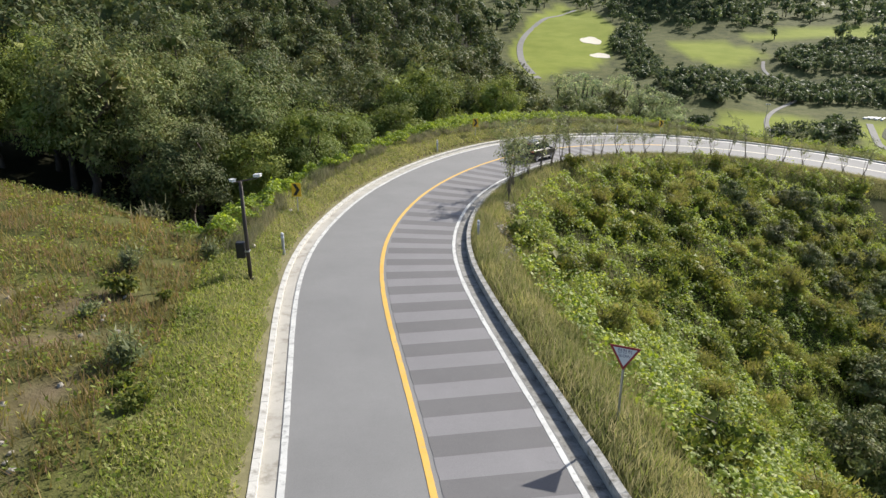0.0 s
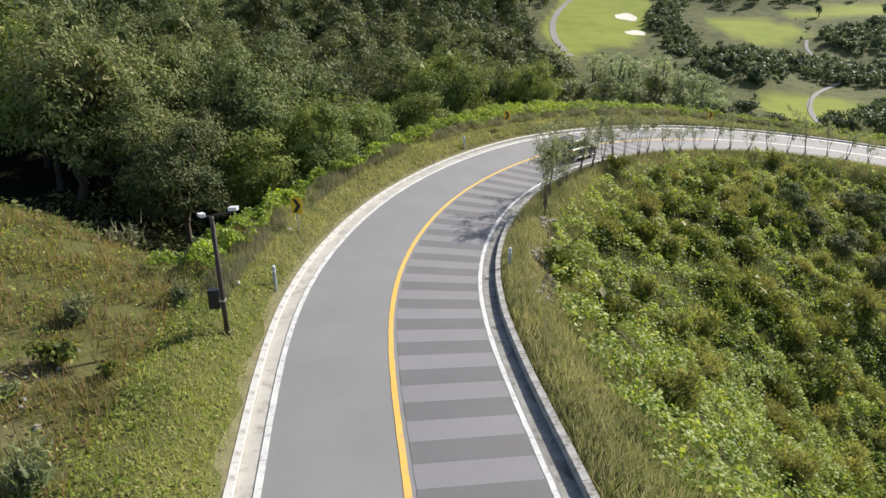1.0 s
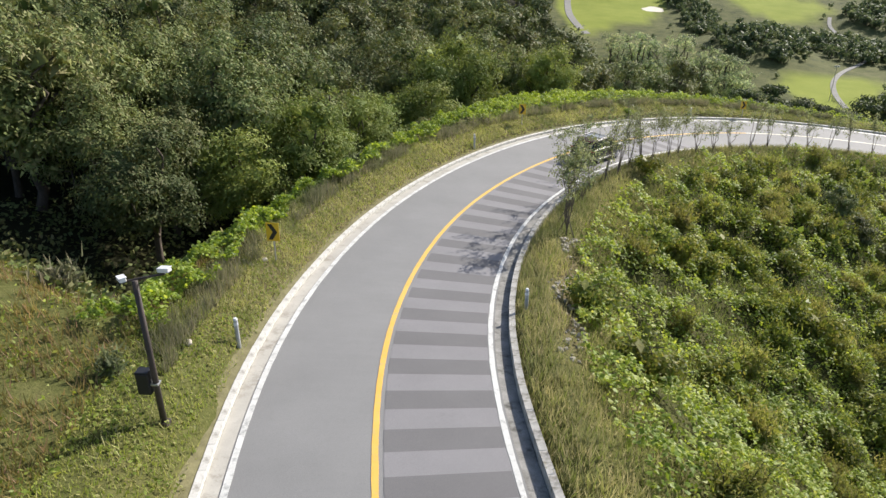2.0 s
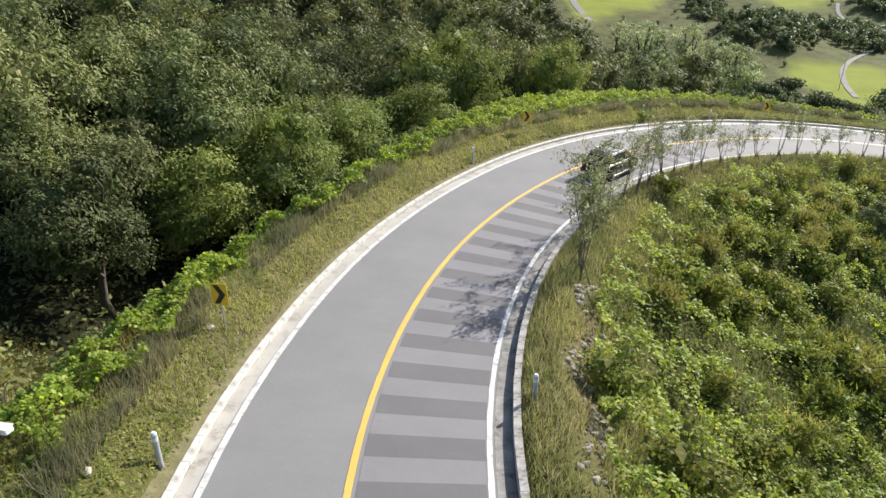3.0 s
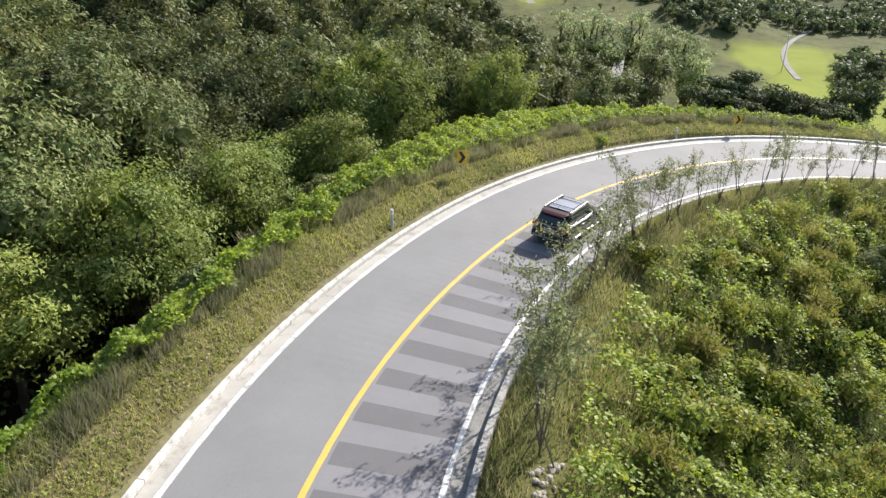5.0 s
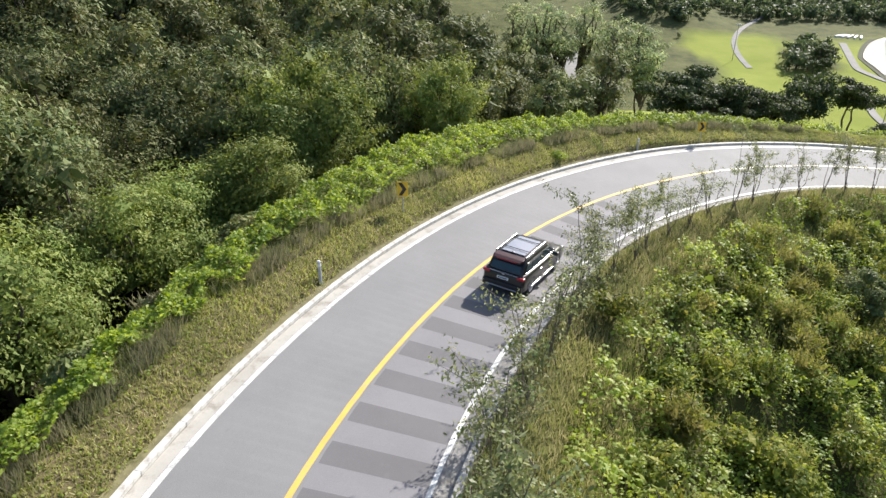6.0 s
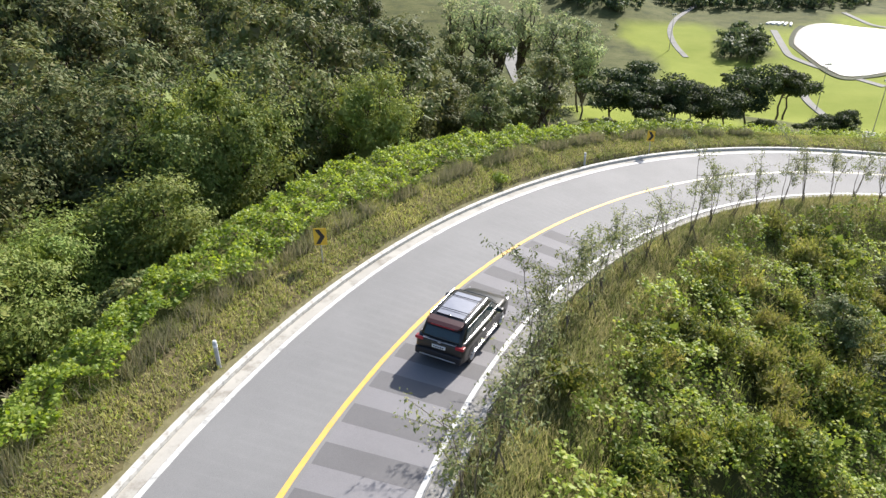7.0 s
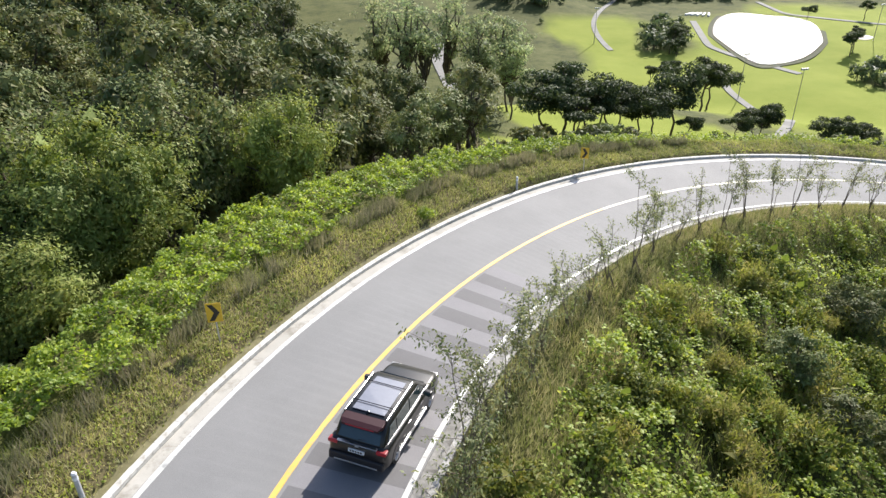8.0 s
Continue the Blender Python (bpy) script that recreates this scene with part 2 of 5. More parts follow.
M["ground"] = ground_material()
M["bank_earth"] = surface("reedy_bank", (0.03, 0.04, 0.015), (0.075, 0.08, 0.03), 0.6, 4, 0.95)


def water_material():
    m, n, l, p = material("pond_water")
    p.inputs["Base Color"].default_value = (0.05, 0.07, 0.06, 1)
    p.inputs["Roughness"].default_value = 0.12
    p.inputs["IOR"].default_value = 1.33
    bump(n, l, p, noise_tex(n, l, 0.9, 4, 0.6), 0.9, 0.35)
    return m


M["water"] = water_material()

# ---- lie of the land: the road's line, its fall, and the ground round it ----
ROAD_S = [-60, -33, -15, -6, 3, 12, 21, 30, 39, 48, 57, 66, 75, 84, 93, 102, 111, 120, 129, 138]
ROAD_BEND = [0.0, 0.004, 0.010, 0.0107, 0.0064, -0.0006, -0.0212, -0.0199, -0.0216, -0.0159, -0.0175, -0.0176, -0.0168, -0.019, -0.0201, -0.0208, -0.0213, -0.0218, -0.0223, -0.0228]
ROAD_Z = [7.8, 5.23, 3.51, 2.65, 1.79, 0.97, 0.22, -0.76, -1.48, -2.18, -2.98, -4.04, -5.25, -6.53, -7.95, -9.43, -10.9, -12.35, -13.8, -15.26]
LINE_S = np.arange(-60.0, 138.01, 0.5)


def road_line():
    """Centre line every half metre: places and headings."""
    bend = np.interp(LINE_S, ROAD_S, ROAD_BEND)
    z = np.interp(LINE_S, ROAD_S, ROAD_Z)
    z = np.convolve(np.pad(z, 8, mode="reflect", reflect_type="odd"), np.ones(17) / 17, "valid")
    turn = np.concatenate([[0], np.cumsum((bend[1:] + bend[:-1]) * 0.25)])
    start = int(np.argmin(abs(LINE_S + 6)))
    turn = turn - turn[start] + 0.0727
    dx, dy = -np.sin(turn), np.cos(turn)
    x = np.concatenate([[0], np.cumsum((dx[1:] + dx[:-1]) * 0.25)])
    y = np.concatenate([[0], np.cumsum((dy[1:] + dy[:-1]) * 0.25)])
    return x - x[start] + 0.954, y - y[start] + 3.661, z, turn


LX, LY, LZ, LH = road_line()


def road_bank(s):
    return np.interp(s, [0, 40, 80], [-0.014, -0.02, -0.085])


def on_road(s, d, up=0.0):
    """The place s metres along the road and d metres to the right of its centre line."""
    i = [np.interp(s, LINE_S, a) for a in (LX, LY, LZ, LH)]
    return np.array([i[0] + math.cos(i[3]) * d, i[1] + math.sin(i[3]) * d, i[2] + float(road_bank(s)) * d + up])


def road_coords(x, y):
    """s, d of places."""
    x, y = np.atleast_1d(np.asarray(x, float)), np.atleast_1d(np.asarray(y, float))
    s, d = np.empty_like(x), np.empty_like(x)
    for a in range(0, len(x), 4000):
        px, py = x[a:a + 4000, None], y[a:a + 4000, None]
        q = (px - LX) ** 2 + (py - LY) ** 2
        i = q.argmin(1)
        ex, ey = x[a:a + 4000] - LX[i], y[a:a + 4000] - LY[i]
        c, n = np.cos(LH[i]), np.sin(LH[i])
        side = ex * c + ey * n
        along = -ex * n + ey * c
        s[a:a + 4000] = LINE_S[i] + np.clip(along, -0.3, 0.3)
        d[a:a + 4000] = np.where(side < 0, -1, 1) * np.sqrt(q[np.arange(len(i)), i]) * np.where(abs(along) < 0.6, abs(side) / np.maximum(np.sqrt(q[np.arange(len(i)), i]), 1e-6), 1)
    return s, d


def smooth_max(a, b, k):
    h = np.clip(0.5 + 0.5 * (a - b) / k, 0, 1)
    return b + (a - b) * h + k * h * (1 - h)


def waves(x, y, size, seed):
    """Cheap rolling unevenness, about -1 to 1."""
    r = np.random.RandomState(seed)
    out = 0
    for _ in range(6):
        a, p, f = r.uniform(0, 6.28), r.uniform(0, 6.28), r.uniform(0.6, 1.7) * 6.28 / size
        out = out + np.sin((x * math.cos(a) + y * math.sin(a)) * f + p)
    return out / 3.2


def forest_floor(x, y):
    """The wooded hill across the gully."""
    far = np.clip((y - 70) / 60, 0, 1)
    z = -8.5 + 0.30 * np.maximum(0, -x - 9) - 0.10 * np.clip(y - 60, -40, 90)
    ridge = np.maximum(0, y - 115) * 0.085 + 0.02 * np.maximum(0, -x) * far
    z = z + ridge - np.interp(y, [70, 100, 140, 170], [0, 0.5, 1.1, 2.4]) * np.maximum(0, x - 1 - 0.08 * np.clip(y - 20, 0, 140) + 0.055 * np.maximum(0, y - 160))
    return np.minimum(z, 16 + 0.02 * y)


def valley_floor(x, y):
    """Golf course in the valley and the hills behind it."""
    r = np.hypot(x, y)
    pond = np.exp(-((x - 230) / 62) ** 2 - ((y - 318) / 70) ** 2)
    z = -62 + 0.07 * np.maximum(0, r - 520) + 1.6 * waves(x, y, 130, 3) * (1 - pond)
    z = z + 30 * np.exp(-(((x - 250) / 60) ** 2 + ((y - 800) / 70) ** 2))
    z = z + 12 * np.exp(-(((x - 150) / 26) ** 2 + ((y - 430) / 45) ** 2))
    return z + 0.16 * np.maximum(0, r - 1050) + 12 * waves(x, y, 420, 5) * np.clip((r - 800) / 500, 0, 1)


def edge_w(s):
    """Width of the outer shoulder, from the centre line to its lip."""
    return np.interp(s, [20, 28, 34, 41, 47, 54, 60, 67, 75, 82, 100], [8.6, 7.7, 7.3, 7.5, 8.3, 9.7, 11.1, 12.3, 11.2, 9.0, 6.8])


def past_edge(s, a):
    """How far a place lies beyond the lip; the gully's head cuts in between shoulder and bank."""
    head = s - 23.0 - 0.37 * (np.minimum(a, 30) - 9.6)
    return np.maximum(np.maximum(0, np.minimum(a - edge_w(s), head)), a - 36)


def ground(x, y):
    """Height of the ground at places."""
    x, y = np.atleast_1d(np.asarray(x, float)), np.atleast_1d(np.asarray(y, float))
    s, d = road_coords(x, y)
    zr = np.interp(s, LINE_S, LZ)
    bank = road_bank(s)
    # inner side: steep leafy slope into the bend
    edge = zr + bank * 4.5 + 0.22
    fall = np.interp(s, [10, 35, 65, 100], [0.74, 0.68, 0.47, 0.50])
    out = np.maximum(0, d - 5.6)
    inner = edge - fall * out * (1 - 0.35 * np.exp(-out / 2.5)) + 0.35 * waves(x, y, 9, 1) * np.clip(out / 4, 0, 1)
    inner = inner - 0.2 * np.maximum(0, d - 22)
    inner = smooth_max(inner, -26 + 0 * x, 4)
    # outer side: verge, then the gully
    a = -d
    verge = zr - bank * 4.4 + 0.14 + np.interp(s, [76, 95], [0.95, 0.35]) * np.clip((a - 4.4) / 1.7, 0, 1) ** 0.75 - np.interp(s, [28, 40], [0, 0.07]) * np.maximum(0, a - 7) + 0.10 * waves(x, y, 5, 2) * np.clip((a - 5) / 2, 0, 1)
    verge = verge + np.interp(s, [-10, 5, 15, 28, 34], [0.6, 0.6, 1.0, 1.3, 0]) * np.clip((a - 7) / 8, 0, 1)
    steep = 0.29 + (np.interp(x, [6, 34], [0.85, 0.29]) - 0.29) * np.clip((104 - y) / 20, 0, 1)
    over = past_edge(s, a)
    outer = verge - steep * over - 0.25 * np.minimum(over, 2.5)
    outer = smooth_max(outer, forest_floor(x, y) + 0.4 * waves(x, y, 14, 4), 2.0)
    outer = smooth_max(outer, valley_floor(x, y), 6)
    z = np.where(d > 0, inner, outer)
    bed = zr + bank * d - 0.30
    t = np.clip((abs(d) - 4.35) / 0.35, 0, 1)
    return np.where(abs(d) < 4.75, bed * (1 - t) + z * t, z)


# ---- mesh helpers ----
def fast_mesh(name, v, f, mat=None, smooth=False):
    """A mesh from arrays: vertices (n, 3) and faces (m, k)."""
    v, f = np.asarray(v, np.float32), np.asarray(f, np.int32)
    me = bpy.data.meshes.new(name)
    me.vertices.add(len(v))
    me.vertices.foreach_set("co", v.ravel())
    me.loops.add(f.size)
    me.loops.foreach_set("vertex_index", f.ravel())
    me.polygons.add(len(f))
    me.polygons.foreach_set("loop_start", np.arange(0, f.size, f.shape[1], dtype=np.int32))
    me.polygons.foreach_set("loop_total", np.full(len(f), f.shape[1], np.int32))
    me.update(calc_edges=True)
    me.polygons.foreach_set("use_smooth", np.full(len(f), smooth, bool))
    if mat:
        me.materials.append(mat)
    return me


def part(name, bm, mat, parent=None, label="", smooth=False):
    """Links a bmesh as one mesh object, under a thing if given."""
    me = bpy.data.meshes.new(name)
    bmesh.ops.recalc_face_normals(bm, faces=bm.faces)
    bm.to_mesh(me)
    bm.free()
    me.materials.append(mat)
    me.polygons.foreach_set("use_smooth", np.full(len(me.polygons), smooth, bool))
    ob = new(name, me)
    if parent:
        ob.parent = parent
    return tagged(ob, label)


def box(x0, y0, z0, x1, y1, z1, bevel=0.0, seg=2, bm=None):
    bm = bm or bmesh.new()
    made = bmesh.ops.create_cube(bm, size=1, matrix=Matrix.Translation(((x0 + x1) / 2, (y0 + y1) / 2, (z0 + z1) / 2)) @ Matrix.Diagonal((x1 - x0, y1 - y0, z1 - z0, 1)))
    if bevel:
        edges = {e for v in made["verts"] for e in v.link_edges}
        bmesh.ops.bevel(bm, geom=list(edges), offset=bevel, segments=seg, affect="EDGES", profile=0.5)
    return bm


def rod(a, b, r0, r1=None, sides=10, bm=None, cap=True):
    """A tapered round bar from a to b."""
    bm = bm or bmesh.new()
    a, b = Vector(a), Vector(b)
    m = Matrix.Translation((a + b) / 2) @ (b - a).to_track_quat("Z", "Y").to_matrix().to_4x4()
    bmesh.ops.create_cone(bm, cap_ends=cap, segments=sides, radius1=r0, radius2=r0 if r1 is None else r1, depth=(b - a).length, matrix=m)
    return bm


def loft(rings, bm=None, caps=True):
    bm = bm or bmesh.new()
    vs = [[bm.verts.new(p) for p in r] for r in rings]
    for a, b in zip(vs, vs[1:]):
        for i in range(len(a)):
            j = (i + 1) % len(a)
            bm.faces.new((a[i], a[j], b[j], b[i]))
    if caps:
        bm.faces.new(vs[0][::-1])
        bm.faces.new(vs[-1])
    return bm


def at_road(s, d):
    """Places for arrays of s, d."""
    i = [np.interp(s, LINE_S, a) for a in (LX, LY, LZ, LH)]
    return i[0] + np.cos(i[3]) * d, i[1] + np.sin(i[3]) * d


def road_pose(s, d, up=0.0):
    """A pose on the road: y along it, x to its right."""
    p = on_road(s, d, up)
    q = on_road(s + 0.5, d, up)
    y = Vector(q - p).normalized()
    r = Vector(on_road(s, d + 0.5, up) - p).normalized()
    z = r.cross(y).normalized()
    x = y.cross(z)
    m = Matrix((x, y, z)).transposed().to_4x4()
    m.translation = p
    return m


# ---- ground ----
def stretched(lo, a, b, hi, step, grow):
    """Grid lines: even between a and b, wider and wider out to lo and hi."""
    mid = list(np.arange(a, b + 1e-6, step))
    w = step
    while mid[-1] < hi:
        w *= grow
        mid.append(mid[-1] + w)
    w = step
    while mid[0] > lo:
        w *= grow
        mid.insert(0, mid[0] - w)
    return np.array(mid)


def ellipse(x, y, cx, cy, rx, ry, turn=0.0, soft=0.09):
    c, s = math.cos(radians(turn)), math.sin(radians(turn))
    u, v = ((x - cx) * c + (y - cy) * s) / rx, (-(x - cx) * s + (y - cy) * c) / ry
    r = np.hypot(u, v) * (1 + 0.10 * np.sin(np.arctan2(v, u) * 3 + cx) + 0.05 * np.sin(np.arctan2(v, u) * 7 + cy))
    return np.clip((1 - r) / soft + 0.5, 0, 1)


FAIRWAYS = [(112, 690, 44, 185, -10), (218, 592, 32, 48, 0), (352, 668, 56, 36, 0), (290, 655, 40, 9, 25), (207, 268, 92, 84, 15), (300, 300, 90, 70, 0), (66, 222, 17, 24, 10), (164, 345, 16, 34, -30), (152, 352, 14, 24, -20), (50, 150, 20, 24, 0), (92, 175, 26, 40, 20)]
WOODS = [(150, 425, 24, 40, 0), (345, 545, 100, 60, 10), (245, 790, 72, 78, 0), (230, 246, 18, 10, 0), (190, 462, 46, 22, 20), (205, 425, 22, 26, 0), (262, 430, 50, 40, 0), (182, 326, 11, 26, -28), (160, 640, 14, 60, -14), (420, 590, 60, 50, 0), (150, 545, 12, 60, -12)]


def lawn_at(x, y):
    out = 0 * x
    for cx, cy, rx, ry, t in FAIRWAYS:
        out = np.maximum(out, ellipse(x, y, cx, cy, rx, ry, t))
    for cx, cy, rx, ry, t in WOODS:
        out = out * (1 - ellipse(x, y, cx, cy, rx, ry, t))
    return out


gx = stretched(-2600, -34, 58, 3000, 0.65, 1.052)
gy = stretched(-400, -4, 104, 3600, 0.65, 1.052)
GX, GY = np.meshgrid(gx, gy)
flat_x, flat_y = GX.ravel(), GY.ravel()
flat_z = ground(flat_x, flat_y)
nx, ny = len(gx), len(gy)
idx = np.arange(nx * ny).reshape(ny, nx)
quads = np.stack([idx[:-1, :-1], idx[:-1, 1:], idx[1:, 1:], idx[1:, :-1]], -1).reshape(-1, 4)
ground_mesh = fast_mesh("ground", np.stack([flat_x, flat_y, flat_z], 1), quads, M["ground"], True)
gs, gd = road_coords(flat_x, flat_y)
cover = np.zeros((nx * ny, 4), np.float32)
cover[:, 0] = lawn_at(flat_x, flat_y)
cover[:, 1] = np.clip(np.clip((-gd - 8.6) / 1.5, 0, 1) * np.clip((18 - gs) / 3, 0, 1) * (0.35 + 0.6 * waves(flat_x, flat_y, 4, 8)) + 0.6 * np.clip((-gd - 4.3) / 0.3, 0, 1) * np.clip((6.8 + gd) / 0.6, 0, 1) * np.clip((gs - 20) / 8, 0, 1) + 0.8 * np.exp(-((gd - 6.6) / 0.7) ** 2) * np.clip((gs - 22) / 4, 0, 1) * np.clip((38 - gs) / 4, 0, 1), 0, 1)
# painted shade: strongest where the ground lies on the wood's floor
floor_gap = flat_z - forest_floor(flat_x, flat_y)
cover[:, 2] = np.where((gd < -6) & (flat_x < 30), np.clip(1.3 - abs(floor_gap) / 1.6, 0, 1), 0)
# slope soil darkened too, so gaps between creeper leaves look shaded
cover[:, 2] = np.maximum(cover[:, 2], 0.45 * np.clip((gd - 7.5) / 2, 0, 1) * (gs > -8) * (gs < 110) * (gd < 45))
cover[:, 3] = np.clip((np.hypot(flat_x, flat_y) - 120) / 40, 0, 1)
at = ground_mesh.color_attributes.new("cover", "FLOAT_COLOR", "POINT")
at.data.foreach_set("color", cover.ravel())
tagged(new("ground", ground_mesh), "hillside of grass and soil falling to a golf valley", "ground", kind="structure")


# ---- road ----
def ribbon(name, d0, d1, top, thick, s0, s1, mat, step=1.0, lift=None, parent=None, label="", rough_edge=0.0):
    """A strip along the road between two offsets, with thickness."""
    s = np.arange(s0, s1 + 1e-6, step)
    r = np.random.RandomState(int(abs(d0) * 100) + len(s))
    rings = []
    for v in s:
        j0, j1 = r.uniform(-1, 1, 2) * rough_edge
        a, b = on_road(v, d0 + j0, top), on_road(v, d1 + j1, top if lift is None else lift)
        rings.append([a, b, b - (0, 0, thick), a - (0, 0, thick)])
    v = np.array(rings).reshape(-1, 3)
    f = []
    for i in range(len(s) - 1):
        for k in range(4):
            f.append((i * 4 + k, i * 4 + (k + 1) % 4, i * 4 + 4 + (k + 1) % 4, i * 4 + 4 + k))
    n = len(s) * 4
    f += [(0, 3, 2, 1), (n - 4, n - 3, n - 2, n - 1)]
    me = fast_mesh(name, v, [q[::-1] for q in f], mat)
    ob = new(name, me)
    if parent:
        ob.parent = parent
    return tagged(ob, label)


road = tagged(ribbon("road", -3.72, 3.70, 0.0, 0.25, -58, 136, M["asphalt"], 0.5), "curving two-lane grey asphalt mountain road", "road", kind="structure")
ribbon("centre_line", -0.09, 0.09, 0.015, 0.02, -58, 82, M["yellow_paint"], 0.5, parent=road, label="yellow painted centre line", rough_edge=0.008)
# far stretch: the glare on the yellow line is in its colour
ribbon("centre_line", -0.09, 0.09, 0.015, 0.02, 82, 136, M["pale_yellow"], 0.5, parent=road, label="far centre line with glare painted in pale", rough_edge=0.008)
ribbon("edge_line", -3.70, -3.52, 0.012, 0.02, -58, 136, M["white_paint"], 0.5, parent=road, label="white painted edge line", rough_edge=0.008)
ribbon("edge_line", 3.48, 3.64, 0.012, 0.02, -58, 136, M["white_paint"], 0.5, parent=road, label="worn white painted edge line", rough_edge=0.012)
# alternating coarse bands across the right-hand lane
BAND = 2.014
for k in range(-9, 32):
    s_band = 5.5 + BAND * k
    for j, mat in ((0, "band_dark"), (1, "band_light")):
        a = s_band + j * BAND * 0.5
        ribbon("anti_skid_band", 0.22, 3.46, 0.011 - 0.001 * j, 0.02, a, a + BAND * 0.5, M[mat], BAND * 0.25, parent=road, rough_edge=0.02)
tagged(ribbon("gutter_outer", -4.16, -3.725, -0.01, 0.25, -58, 136, M["concrete"], lift=-0.02), "pale concrete gutter along the outer kerb", "gutter", kind="structure")
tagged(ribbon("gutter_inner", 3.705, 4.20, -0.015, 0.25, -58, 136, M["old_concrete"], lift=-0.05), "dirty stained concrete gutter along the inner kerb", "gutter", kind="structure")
kerb_outer = tagged(ribbon("kerb_outer", -4.37, -4.17, 0.03, 0.3, -58, 136, M["concrete"]), "white-painted concrete kerb on the outer side", "kerb", kind="structure")
tagged(ribbon("verge_edge", -4.9, -4.395, 0.27, 0.55, -30, 78, M["verge_soil"], lift=0.12, rough_edge=0.02), "strip of soil and dry litter behind the outer kerb", "verge", kind="structure")
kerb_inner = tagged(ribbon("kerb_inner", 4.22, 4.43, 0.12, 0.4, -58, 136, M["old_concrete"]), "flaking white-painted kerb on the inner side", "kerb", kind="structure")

# ---- plants ----
def leaf_cards(rng, at, out, size, aspect=0.55, spread=0.7, droop=0.0, corners=4):
    """A bent four-cornered leaf, or a plain three-cornered one, at each place, facing roughly along out."""
    n = len(at)
    nrm = out + rng.normal(0, spread, (n, 3))
    nrm /= np.linalg.norm(nrm, axis=1, keepdims=True) + 1e-9
    side = rng.normal(0, 1, (n, 3))
    side -= nrm * (side * nrm).sum(1, keepdims=True)
    side /= np.linalg.norm(side, axis=1, keepdims=True) + 1e-9
    along = np.cross(nrm, side)
    along[:, 2] -= droop
    ln = size * rng.uniform(0.6, 1.35, (n, 1))
    wd = ln * aspect * 0.5
    tip = at + along * ln
    mid = at + along * ln * 0.45
    if corners == 3:
        return np.stack([at - side * wd, at + side * wd, tip - nrm * ln * 0.1], 1).reshape(-1, 3), np.arange(n * 3).reshape(-1, 3)
    v = np.stack([at, mid + side * wd - nrm * wd * 0.3, tip - nrm * ln * 0.15, mid - side * wd - nrm * wd * 0.3], 1).reshape(-1, 3)
    f = np.arange(n * 4).reshape(-1, 4)
    return v, f


def blades(rng, at, height, width, lean=0.5):
    """A pointed, leaning blade at each place."""
    n = len(at)
    h = height * rng.uniform(0.5, 1.3, (n, 1))
    a = rng.uniform(0, 6.283, n)
    side = np.stack([np.cos(a), np.sin(a), 0 * a], 1) * width * rng.uniform(0.6, 1.3, (n, 1)) / 2
    b = rng.uniform(0, 6.283, n)
    tip = at + np.stack([np.cos(b), np.sin(b), 0 * b], 1) * h * lean * rng.uniform(0.2, 1.2, (n, 1)) + np.array([0, 0, 1]) * h
    v = np.stack([at - side, at + side, tip], 1).reshape(-1, 3)
    return v, np.arange(n * 3).reshape(-1, 3)


def tube(points, radii, sides=6):
    """Arrays for a tapered, bending branch."""
    p = np.asarray(points, float)
    rings = []
    for i in range(len(p)):
        d = p[min(i + 1, len(p) - 1)] - p[max(i - 1, 0)]
        d /= np.linalg.norm(d) + 1e-9
        u = np.cross(d, (0.3, 0.9, 0.1))
        u /= np.linalg.norm(u) + 1e-9
        w = np.cross(d, u)
        a = np.arange(sides) * 2 * math.pi / sides
        rings.append(p[i] + radii[i] * (np.cos(a)[:, None] * u + np.sin(a)[:, None] * w))
    v = np.concatenate(rings)
    f = []
    for i in range(len(p) - 1):
        for k in range(sides):
            f.append((i * sides + k, i * sides + (k + 1) % sides, (i + 1) * sides + (k + 1) % sides, (i + 1) * sides + k))
    return v, np.array(f)


def join(chunks):
    vs, fs, n = [], [], 0
    for v, f in chunks:
        vs.append(v)
        fs.append(f + n)
        n += len(v)
    return np.concatenate(vs), np.concatenate(fs)


def branch(rng, a, b, r0, r1, bend=0.15, n=5, sides=6):
    t = np.linspace(0, 1, n)[:, None]
    p = np.asarray(a) * (1 - t) + np.asarray(b) * t
    ln = np.linalg.norm(np.asarray(b) - np.asarray(a))
    p[1:-1] += rng.normal(0, bend * ln * 0.35, (n - 2, 3))
    return tube(p, np.linspace(r0, r1, n), sides)


